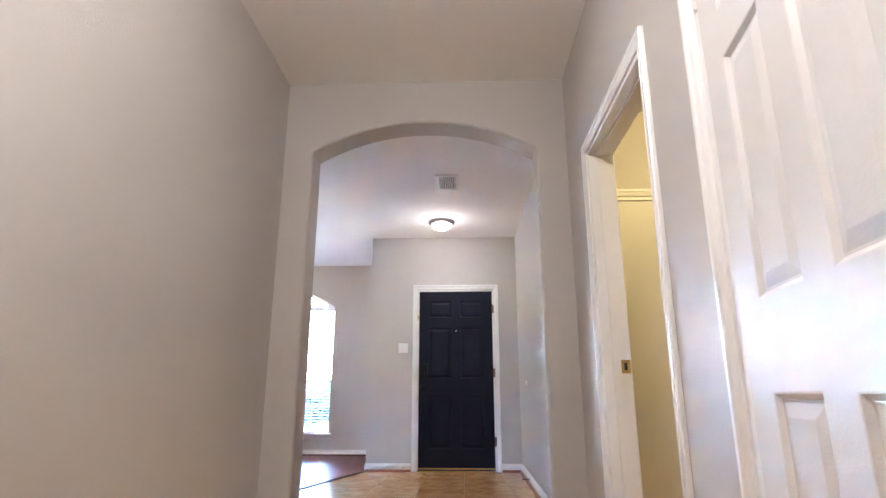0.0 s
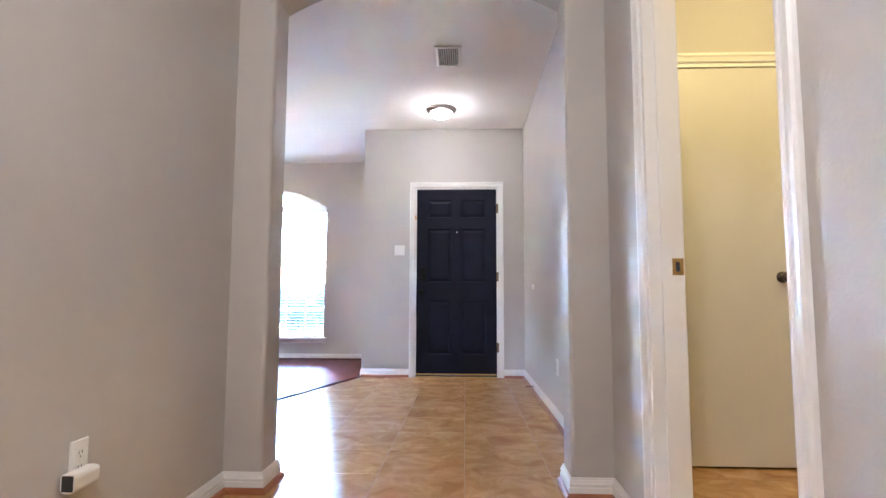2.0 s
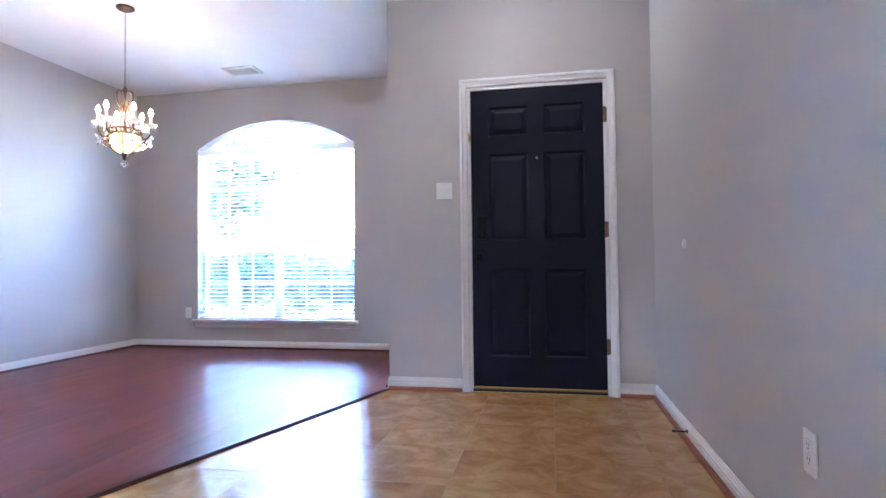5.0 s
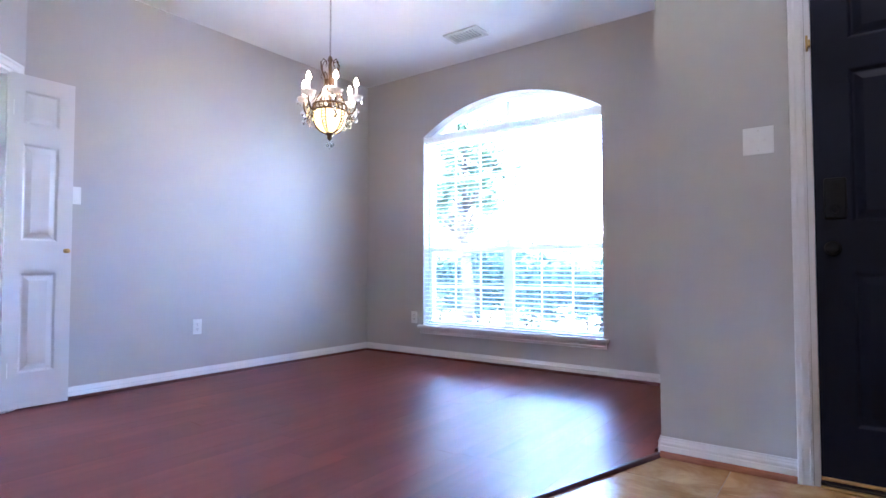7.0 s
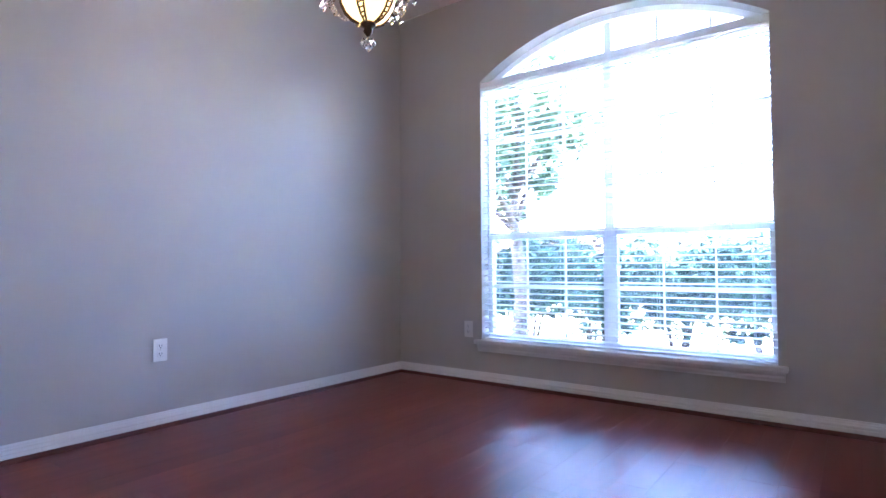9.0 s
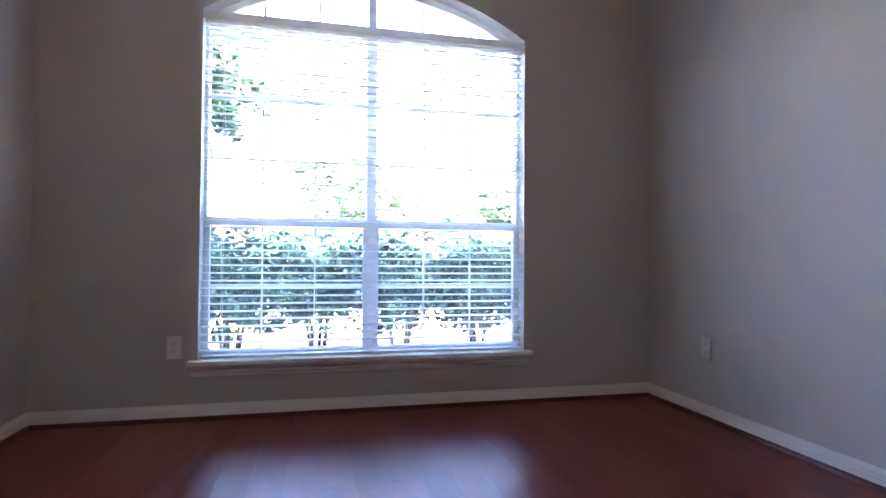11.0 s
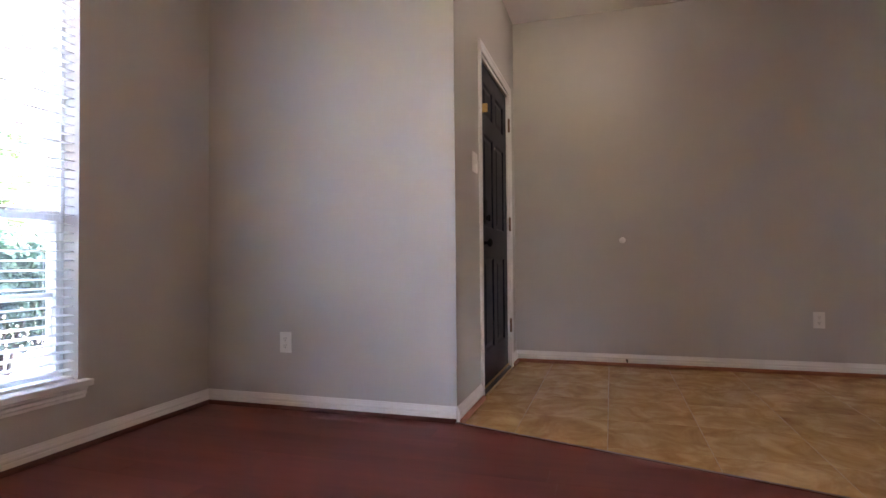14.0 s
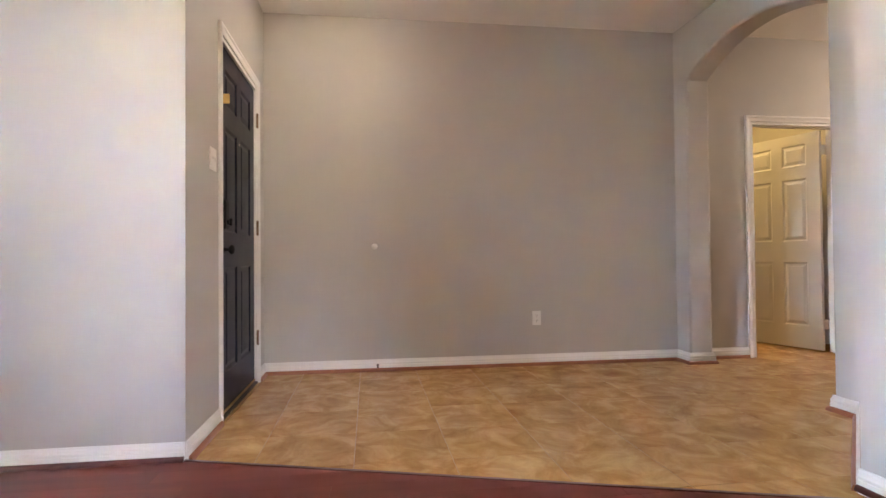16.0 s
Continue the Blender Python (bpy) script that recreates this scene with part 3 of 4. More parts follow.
# ---- doors ----
def front_door():
    xf = pose(FD[0], FRONT_Y, 0, 0, 0, 180)
    case = casing("trim", pose(FD[1], FRONT_Y, 0, 0, 0, 180), 0, FD[1] - FD[0], FTOP + 0.004)
    fr = pose(FD[1], FRONT_Y, 0, 0, 0, 180)
    d = thing("door_1", fr, "closed navy-black six-panel front door in a white frame", "door", kind="structure")
    w = FD[1] - FD[0]
    jambs(fr, 0, w, FTOP, 0.15, d, stop_at=-0.058)
    for o in d.children:
        o.matrix_local = Matrix()
    leaf = new("leaf")
    leaf.parent = d
    leaf.location = (0.018, -0.012, 0.012)
    ww = w - 0.036
    # the leaf's own x runs from the hinge side
    door_leaf(ww - 0.002, 2.088, 0.044, M_DARK, leaf, rows=((0.232, 0.835), (1.03, 1.64), (1.76, 1.97)), stile=0.118)
    knob(leaf, ww - 0.058, 0.0, 0.93, 1, M_BLACK, 0.027, "dark bronze door knob")
    bm = bmesh.new()
    soft_box(bm, ww - 0.108, ww - 0.032, 0.0, 0.024, 1.045, 1.210, 0.010)
    lathe(bm, [(0.016, 0.02), (0.016, 0.034), (0.012, 0.036)], ww - 0.070, 0, 1.085, 16, "y")
    soft_box(bm, ww - 0.074, ww - 0.066, 0.034, 0.050, 1.065, 1.105, 0.002)
    part("deadbolt", bm, M_BLACK, leaf, "black keypad deadbolt housing")
    bm = bmesh.new()
    lathe(bm, [(0.009, 0.0), (0.009, 0.004), (0.006, 0.0045)], ww / 2 - 0.006, 0, 1.60, 14, "y")
    part("peephole", bm, M_NICKEL, leaf, "small metal peephole")
    for z in (0.33, 1.11, 1.88):
        hinge(d, 0.012, 0.008, z, M_AGED, 0.10, 0.022, -1, 0.008)
    bm = bmesh.new()
    soft_box(bm, 0.018, w - 0.018, -0.13, 0.012, 0.001, 0.022, 0.004)
    part("threshold", bm, M_BRONZE, d, "dark metal door threshold")
    bm = bmesh.new()
    soft_box(bm, 0.0185, w - 0.0185, 0.0125, 0.026, 0.001, 0.012, 0.003)
    part("threshold_edge", bm, M_BRASS, d, "thin brass threshold edge")
    bm = bmesh.new()
    soft_box(bm, 0.02, w - 0.02, -0.0115, -0.004, 0.026, 0.040, 0.002)
    part("door_sweep", bm, M_BRASS, d, "brass weather strip")
    bm = bmesh.new()
    soft_box(bm, w - 0.012, w - 0.004, 0.004, 0.044, 1.745, 1.80, 0.003)
    soft_box(bm, w - 0.020, w - 0.012, 0.004, 0.030, 1.760, 1.785, 0.002)
    part("door_guard", bm, M_BRASS, d, "brass swing-bar door guard")


front_door()

EAST = pose(XR, 0, 0, 0, 0, 90)  # x runs along +y, y into the hall


def open_room_door():
    casing("trim", EAST, D1[0], D1[1], DTOP)
    back = pose(XR + 0.12, 0, 0, 0, 0, -90)
    casing("trim", back, -D1[1], -D1[0], DTOP)
    d = thing("door_2", EAST, "white six-panel interior door standing open into a lit room", "door", kind="structure")
    jambs(EAST, D1[0], D1[1], DTOP, 0.12, d, stop_at=-0.040)
    leaf = new("leaf")
    leaf.parent = d
    leaf.matrix_local = pose(D1[0] + 0.060, -0.128, 0.005, 0, 0, -72)
    door_leaf(0.795, 2.02, 0.035, M_DOORW, leaf, y0=0.035)
    for z in (0.25, 1.85):
        hinge(d, D1[0] + 0.018, -0.128, z, M_PLATE, 0.09, 0.042, 1)
    bm = bmesh.new()
    soft_box(bm, D1[1] - 0.0215, D1[1] - 0.0175, -0.1185, -0.078, 0.958, 1.018, 0.001)
    part("strike_plate", bm, M_BRASS, d, "brass strike plate")
    bm = bmesh.new()
    soft_box(bm, D1[1] - 0.0225, D1[1] - 0.021, -0.104, -0.090, 0.971, 1.005, 0.0005)
    part("strike_hole", bm, M_SLOT_SHADE, d)


def ajar_door():
    casing("trim", EAST, D2[0], D2[1], DTOP)
    d = thing("door_3", EAST, "glossy white six-panel door standing slightly ajar", "door", kind="structure")
    jambs(EAST, D2[0], D2[1], DTOP, 0.12, d, stop_at=-0.045)
    leaf = new("leaf")
    leaf.parent = d
    leaf.matrix_local = pose(D2[1] - 0.020, 0.004, 0.005, 0, 0, 180 - 7)
    door_leaf(0.728, 2.02, 0.035, M_DOORW, leaf, rows=((0.215, 0.868), (1.052, 1.63), (1.75, 1.93)), y0=0.035)
    for z in (0.25, 1.90):
        hinge(d, D2[1] - 0.018, 0.004, z, M_PLATE, 0.09, 0.028, 1)


def narrow_door():
    casing("trim", SWX, D3[0], D3[1], DTOP)
    d = thing("door_4", SWX, "narrow white three-panel door folded back against the wall", "door", kind="structure")
    jambs(SWX, D3[0], D3[1], DTOP, 0.12, d)
    leaf = new("leaf")
    leaf.parent = d
    leaf.matrix_world = Matrix()
    leaf.matrix_local = SWX.inverted() @ pose(-4.462, 4.890, 0.020, 0, 0, 90.5)
    door_leaf(0.350, 2.02, 0.035, M_DOORW, leaf, columns=1, stile=0.080, y0=0.0)
    bm = bmesh.new()
    lathe(bm, [(0.014, 0.0), (0.014, -0.003), (0.006, -0.006), (0.006, -0.020), (0.013, -0.026), (0.015, -0.033), (0.010, -0.040), (0.003, -0.042)], 0.318, -0.035, 0.955, 16, "y")
    part("knob", bm, M_BRASS, leaf, "small brass dummy knob")
    for z in (0.26, 1.83):
        hinge(d, D3[0] + 0.008, 0.018, z, M_PLATE, 0.09, 0.028, 1)


def flush_door():
    fr = pose(3.0, 3.35, 0, 0, 0, 180)
    s0, s1 = 3.0 - 1.765, 3.0 - 1.005
    casing("trim", fr, s0, s1, 2.16)
    d = thing("door_5", fr, "closed flush cream door with a dark knob", "door", kind="structure")
    jambs(fr, s0, s1, 2.16, 0.12, d)
    bm = bmesh.new()
    soft_box(bm, s0 + 0.020, s1 - 0.020, -0.045, -0.008, 0.012, 2.16 - 0.021, 0.002)
    part("leaf", bm, M_DOORW, d)
    knob(d, s0 + 0.085, -0.008, 0.99, 1, M_BRONZE, 0.027, "dark bronze door knob")
    bm = bmesh.new()
    soft_box(bm, s0 + 0.004, s0 + 0.034, -0.006, 0.022, 1.76, 1.84, 0.006)
    part("latch", bm, M_BRASS, d, "brass latch")


open_room_door()
ajar_door()
narrow_door()
flush_door()


# ---- window and blind ----
def arc_top(x, inset=0.0):
    half = (WX1 - WX0) / 2
    rise = WCR - WSP
    rad = (half * half + rise * rise) / (2 * rise)
    mid = (WX0 + WX1) / 2
    return WCR - rad + math.sqrt(max(0, (rad - inset) ** 2 - (x - mid) ** 2))


def window():
    w = thing("window_1", pose(0, 0, 0), "arched white double window with divided lights", "window", kind="structure")
    yo = DIN_N + 0.125
    mid = (WX0 + WX1) / 2

    def bar(name, x0, x1, z0, z1, d=0.03, y=None):
        y = yo if y is None else y
        bm = bmesh.new()
        box(bm, x0, x1, y - d / 2, y + d / 2, z0, z1)
        return part(name, bm, M_VINYL_GLARE, w)

    for x0, x1 in ((WX0, WX0 + 0.016), (WX1 - 0.016, WX1)):
        bar("side_frame", x0, x1, WZ0, WSP, 0.07)
    bar("bottom_frame", WX0 + 0.016, WX1 - 0.016, WZ0, WZ0 + 0.010, 0.07)
    bar("mullion", mid - 0.028, mid + 0.028, WZ0 + 0.010, WSP - 0.02, 0.074)
    bar("transom", WX0 + 0.016, WX1 - 0.016, WSP - 0.02, WSP + 0.03, 0.072)
    bm = bmesh.new()
    n = 36
    ring = []
    for k in range(n + 1):
        x = WX0 + (WX1 - WX0) * k / n
        zt = arc_top(x) - 0.0005
        zi = max(WSP + 0.02, arc_top(x, 0.038))
        ring.append([bm.verts.new(v) for v in ((x, yo - 0.03, zi), (x, yo + 0.03, zi), (x, yo + 0.03, max(zt, zi + 0.001)), (x, yo - 0.03, max(zt, zi + 0.001)))])
    for a, b in zip(ring, ring[1:]):
        for k in range(4):
            bm.faces.new((a[k], b[k], b[(k + 1) % 4], a[(k + 1) % 4]))
    part("arch_frame", bm, M_VINYL_GLARE, w)
    bar("arch_bar", mid - 0.022, mid + 0.022, WSP + 0.03, arc_top(mid, 0.05), 0.05)
    third = (mid - WX0) / 3
    for k in (1, 2, 4, 5):
        x = WX0 + third * k
        bar("arch_bar", x - 0.007, x + 0.007, WSP + 0.03, arc_top(x, 0.05), 0.02)
    for a, b in ((WX0 + 0.016, mid - 0.028), (mid + 0.028, WX1 - 0.016)):
        sash = new("sash")
        sash.parent = w
        zr = 1.045

        def sb(name, x0, x1, z0, z1, d, dy=0.0):
            bm = bmesh.new()
            box(bm, x0, x1, yo + dy - d / 2, yo + dy + d / 2, z0, z1)
            part(name, bm, M_VINYL_GLARE, sash)
        for x0, x1 in ((a, a + 0.016), (b - 0.016, b)):
            sb("stile", x0, x1, WZ0 + 0.010, zr - 0.02, 0.04, -0.012)
        sb("meeting_rail", a, b, zr - 0.02, zr + 0.025, 0.06)
        sb("bottom_rail", a + 0.016, b - 0.016, WZ0 + 0.010, WZ0 + 0.028, 0.04, -0.012)
        tw = (b - a) / 3
        for k in (1, 2):
            sb("muntin", a + tw * k - 0.004, a + tw * k + 0.004, WZ0 + 0.028, zr - 0.02, 0.016)
            sb("muntin", a + tw * k - 0.004, a + tw * k + 0.004, zr + 0.025, WSP - 0.02, 0.016)
        sb("muntin", a + 0.016, b - 0.016, 0.680, 0.704, 0.022)
        bm = bmesh.new()
        box(bm, a + 0.004, b - 0.004, yo + 0.034, yo + 0.035, WZ0 + 0.012, zr + 0.02)
        part("insect_screen", bm, M_SCREEN, sash, "fine grey insect screen").visible_shadow = False
        for z in (1.39, 1.735, 2.07):
            sb("muntin", a, b, z - 0.006, z + 0.006, 0.018)
        for s in (a + 0.22, b - 0.22):
            bm = bmesh.new()
            soft_box(bm, s - 0.025, s + 0.025, yo - 0.052, yo - 0.030, zr + 0.0, zr + 0.022, 0.004)
            part("sash_lock", bm, M_VINYL_GLARE, sash)
        bm = bmesh.new()
        box(bm, a, b, yo + 0.010, yo + 0.013, WZ0 + 0.010, WSP - 0.02)
        g = part("pane", bm, M_GLASS, sash)
        g.visible_shadow = False
    bm = bmesh.new()
    cols = [WX0 + 0.05 + (WX1 - WX0 - 0.1) * k / 24 for k in range(25)]
    front = [[bm.verts.new((x, yy, z)) for yy in (yo + 0.008, yo + 0.011) for z in (WSP + 0.02, max(WSP + 0.021, arc_top(x, 0.04)))] for x in cols]
    for a, b in zip(front, front[1:]):
        for i, j in ((0, 1), (1, 3), (3, 2), (2, 0)):
            bm.faces.new((a[i], b[i], b[j], a[j]))
    g = part("arch_pane", bm, M_GLASS, w)
    g.visible_shadow = False
    # stool and apron
    bm = bmesh.new()
    soft_box(bm, WX0 - 0.045, WX1 + 0.045, DIN_N - 0.045, DIN_N + 0.09, WZ0 - 0.028, WZ0 + 0.002, 0.006)
    part("window_sill", bm, M_TRIM, w, "white painted window stool")
    run("apron", [(WX1 + 0.03, DIN_N), (WX0 - 0.03, DIN_N)], [(0.001, 0.234), (0.008, 0.234), (0.010, 0.246), (0.016, 0.254), (0.016, 0.266), (0.024, 0.275), (0.026, 0.287), (0.001, 0.287)], M_TRIM, w)


def blind():
    b = thing("window_blind", pose((WX0 + WX1) / 2, DIN_N + 0.045, WZ0), "white two-inch slatted blind lowered over the window with open slats", "blind")
    half = (WX1 - WX0) / 2 - 0.005
    top = 2.14 - WZ0
    bm = bmesh.new()
    soft_box(bm, -half, half, -0.028, 0.028, top - 0.050, top, 0.003)
    part("headrail", bm, M_BLIND, b)
    bm = bmesh.new()
    soft_box(bm, -half - 0.006, half + 0.006, -0.046, -0.036, top - 0.038, top + 0.004, 0.003)
    part("valance", bm, M_BLIND, b)
    bm = bmesh.new()
    soft_box(bm, -half + 0.002, half - 0.002, -0.027, 0.027, 0.004, 0.018, 0.004)
    part("bottom_rail", bm, M_BLIND, b)
    bm = bmesh.new()
    prof = [(-0.025, 0.0), (-0.012, 0.0022), (0.0, 0.003), (0.012, 0.0022), (0.025, 0.0), (0.025, -0.0026), (0.0, 0.0002), (-0.025, -0.0026)]
    ends = [[bm.verts.new((x, y, z)) for y, z in prof] for x in (-half, half)]
    for k in range(len(prof)):
        bm.faces.new((ends[0][k], ends[1][k], ends[1][(k + 1) % len(prof)], ends[0][(k + 1) % len(prof)]))
    bm.faces.new(ends[0])
    bm.faces.new(ends[1])
    me = mesh_of("slat", bm, M_BLIND)
    n = 43
    rnd = random.Random(4)
    for k in range(n):
        s = new("slat", me)
        s.parent = b
        z = 0.046 + (top - 0.046 - 0.075) * k / (n - 1)
        s.matrix_local = pose(0, 0, z, 4 + rnd.uniform(-1.5, 1.5), rnd.uniform(-0.05, 0.05), 0)
    for x in (-half + 0.10, -0.30, 0.30, half - 0.10):
        bm = bmesh.new()
        for dy in (-0.0275, 0.0275):
            tube(bm, [(x, dy, 0.02), (x, dy, top - 0.05)], 0.0009, 5)
        part("ladder_cord", bm, M_BLIND, b)


window()
blind()


# ---- lamps ----
def flush_light(x, y):
    t = thing("ceiling_light", pose(x, y, H), "lit frosted glass dome ceiling light with a nickel rim", "ceiling light")
    bm = bmesh.new()
    lathe(bm, [(0.02, -0.0005), (0.165, -0.0005), (0.168, -0.010), (0.160, -0.024), (0.150, -0.034), (0.128, -0.044), (0.122, -0.040), (0.02, -0.036)], seg=40)
    part("rim", bm, M_NICKEL, t, "brushed nickel rim")
    bm = bmesh.new()
    lathe(bm, [(0.124 * math.cos(a), -0.042 - 0.058 * math.sin(a)) for a in [k * math.pi / 2 / 9 for k in range(9)]] + [(0.004, -0.100)], seg=36)
    o = part("shade", bm, M_DOME, t, "frosted glass dome")
    o.visible_shadow = True
    bm = bmesh.new()
    lathe(bm, [(0.007, -0.100), (0.010, -0.106), (0.006, -0.114), (0.002, -0.116)], seg=14)
    part("finial", bm, M_NICKEL, t)
    for o in t.children:
        o.scale = (0.92, 0.92, 1.0)


flush_light(-0.24, 5.83)


CUT = {}


def crystal(name, parent, x, y, z, r, h):
    """A faceted crystal of its own that hangs from z."""
    if (r, h) not in CUT:
        bm = bmesh.new()
        drop(bm, 0, 0, 0, r, h)
        CUT[r, h] = mesh_of("crystal", bm, M_CRYSTAL)
    ob = new(name, CUT[r, h])
    ob.parent = parent
    ob.matrix_local = Matrix.Translation((x, y, z))
    return ob


def chandelier():
    c = thing("chandelier", pose(-3.05, 6.17, H), "lit antique-gold chandelier with candle bulbs, amber bowl and crystal drops", "chandelier")
    bm = bmesh.new()
    lathe(bm, [(0.062, -0.0005), (0.062, -0.008), (0.050, -0.018), (0.022, -0.030), (0.010, -0.036)], seg=24)
    part("canopy", bm, M_GOLD, c, "gold ceiling canopy")
    z = -0.036
    bm = bmesh.new()
    k = 0
    while z > -0.60:
        pts = [(0.006 * math.cos(a) * (1 if k % 2 else 0.0) , 0.006 * math.cos(a) * (0 if k % 2 else 1), z - 0.011 + 0.013 * math.sin(a)) for a in [2 * math.pi * j / 8 for j in range(8)]]
        tube(bm, pts, 0.0013, 5, closed=True)
        z -= 0.020
        k += 1
    part("chain", bm, M_GOLD, c, "thin metal chain")
    bm = bmesh.new()
    lathe(bm, [(0.004, -0.56), (0.012, -0.575), (0.018, -0.59), (0.010, -0.61), (0.006, -0.68), (0.012, -0.71), (0.014, -0.73), (0.008, -0.76), (0.007, -0.84), (0.015, -0.88), (0.02, -0.90)], seg=18)
    part("stem", bm, M_GOLD, c, "turned gold stem")
    for j in range(6):
        a = math.pi / 3 * j + 0.2
        ca, sa = math.cos(a), math.sin(a)
        bm = bmesh.new()
        pts = [(r * ca, r * sa, zz) for r, zz in ((0.012, -0.80), (0.030, -0.72), (0.058, -0.66), (0.062, -0.615), (0.045, -0.590), (0.026, -0.600), (0.024, -0.622), (0.034, -0.63))]
        tube(bm, pts, [0.004, 0.0045, 0.0045, 0.004, 0.004, 0.0035, 0.003, 0.002], 6)
        part("scroll", bm, M_GOLD, c)
        bm = bmesh.new()
        b_ = a + 0.5
        pts = [(r * math.cos(b_ + w_), r * math.sin(b_ + w_), zz) for r, zz, w_ in ((0.100, -0.888, 0.0), (0.088, -0.850, 0.1), (0.055, -0.800, 0.2), (0.030, -0.745, 0.2), (0.034, -0.700, 0.1), (0.052, -0.678, 0.0), (0.058, -0.700, 0.0), (0.046, -0.716, 0.0))]
        tube(bm, pts, [0.0045, 0.0045, 0.004, 0.0035, 0.0035, 0.003, 0.0025, 0.0015], 6)
        part("scroll", bm, M_GOLD, c)
    # the gallery ring round the bowl
    bm = bmesh.new()
    for zz in (-0.884, -0.922):
        tube(bm, [(0.106 * math.cos(q), 0.106 * math.sin(q), zz) for q in [2 * math.pi * i / 40 for i in range(40)]], 0.0062, 6, closed=True)
    for i in range(22):
        q = 2 * math.pi * i / 22
        tube(bm, [(0.107 * math.cos(q), 0.107 * math.sin(q), -0.886), (0.107 * math.cos(q + 0.10), 0.107 * math.sin(q + 0.10), -0.920)], 0.0045, 5)
    for i in range(6):
        q = math.pi / 3 * i + 0.2
        tube(bm, [(r * math.cos(q), r * math.sin(q), zz) for r, zz in ((0.016, -0.890), (0.06, -0.884), (0.104, -0.888))], 0.003, 5)
    part("gallery", bm, M_GOLD, c, "pierced antique-gold ring")
    bm = bmesh.new()
    lathe(bm, [(0.102, -0.922), (0.101, -0.955), (0.094, -0.990), (0.078, -1.022), (0.055, -1.045), (0.028, -1.058), (0.005, -1.062)], seg=36)
    part("bowl", bm, M_BOWL, c, "glowing amber glass bowl")
    line = ((0.102, -0.922), (0.101, -0.955), (0.094, -0.990), (0.078, -1.022), (0.055, -1.045), (0.028, -1.058))
    for i in range(5):
        q = 2 * math.pi / 5 * i + 0.15
        bm = bmesh.new()
        for off in (-0.13, 0.13):
            tube(bm, [((r + 0.004) * math.cos(q + off), (r + 0.004) * math.sin(q + off), zz - 0.002) for r, zz in line], 0.0042, 5)
        for k in range(9):
            f = k / 8 * 4.4
            a, g = int(f), f - int(f)
            r, zz = (line[a][n] + (line[a + 1][n] - line[a][n]) * g for n in (0, 1))
            tube(bm, [((r + 0.006) * math.cos(q - 0.13), (r + 0.006) * math.sin(q - 0.13), zz - 0.004), ((r + 0.006) * math.cos(q + 0.13), (r + 0.006) * math.sin(q + 0.13), zz + 0.002)], 0.0034, 5)
        part("rib", bm, M_GOLD, c, "beaded antique-gold rib on the bowl")
    bm = bmesh.new()
    lathe(bm, [(0.030, -1.056), (0.028, -1.066), (0.014, -1.076), (0.018, -1.088), (0.010, -1.100), (0.004, -1.106)], seg=16)
    part("finial", bm, M_GOLD, c)
    for i in range(7):
        q = 2 * math.pi * i / 7
        crystal("crystal", c, 0.020 * math.cos(q), 0.020 * math.sin(q), -1.112, 0.011, 0.030)
    crystal("crystal", c, 0, 0, -1.125, 0.016, 0.036)
    for j in range(6):
        a = math.pi / 3 * j + 0.52
        ca, sa = math.cos(a), math.sin(a)
        arm = new("arm")
        arm.parent = c
        arm.matrix_local = Matrix()
        bm = bmesh.new()
        pts = []
        for r, zz in ((0.104, -0.915), (0.122, -0.942), (0.145, -0.938), (0.164, -0.912), (0.171, -0.880), (0.170, -0.855)):
            pts.append((r * ca, r * sa, zz))
        tube(bm, pts, [0.0055, 0.006, 0.006, 0.0055, 0.005, 0.005], 7)
        pts = [((0.142 + 0.018 * math.cos(q) * (1 - q / 12)) * ca, (0.142 + 0.018 * math.cos(q) * (1 - q / 12)) * sa, -0.966 + 0.020 * math.sin(q) * (1 - q / 12)) for q in [1.6 + 0.5 * i for i in range(12)]]
        tube(bm, pts, 0.0035, 6)
        part("bracket", bm, M_GOLD, arm, "scrolled antique-gold arm")
        x, y = 0.170 * ca, 0.170 * sa
        bm = bmesh.new()
        lathe(bm, [(0.010, -0.860), (0.024, -0.854), (0.040, -0.841), (0.045, -0.830), (0.042, -0.828), (0.023, -0.845), (0.009, -0.850)], x, y, 0, 20, flute=8)
        part("drip_pan", bm, M_CREAM_GLOW, arm, "fluted crystal drip pan with bulb glow added to it")
        bm = bmesh.new()
        lathe(bm, [(0.009, -0.848), (0.0095, -0.842), (0.0095, -0.768), (0.007, -0.764)], x, y, 0, 14)
        part("candle_sleeve", bm, M_CANDLE_GLOW, arm)
        bm = bmesh.new()
        lathe(bm, [(0.006, -0.766), (0.011, -0.761), (0.0150, -0.752), (0.0155, -0.743), (0.012, -0.730), (0.006, -0.717), (0.001, -0.709)], x, y, 0, 14)
        part("bulb", bm, M_FLAME, arm, "lit flame-shaped bulb")
        for i in range(5):
            q = 2 * math.pi * i / 5 + j
            crystal("crystal", arm, x + 0.040 * math.cos(q), y + 0.040 * math.sin(q), -0.842 - 0.004 * (i % 2), 0.0065, 0.030)
        for i in range(3):
            crystal("crystal", arm, x * (0.95 - 0.1 * i), y * (0.95 - 0.1 * i), -0.925 - 0.026 * i, 0.012, 0.044)
        crystal("crystal", arm, x * 1.06, y * 1.06, -0.905, 0.011, 0.040)
        crystal("crystal", arm, x * 1.0, y * 1.0, -0.955, 0.013, 0.048)
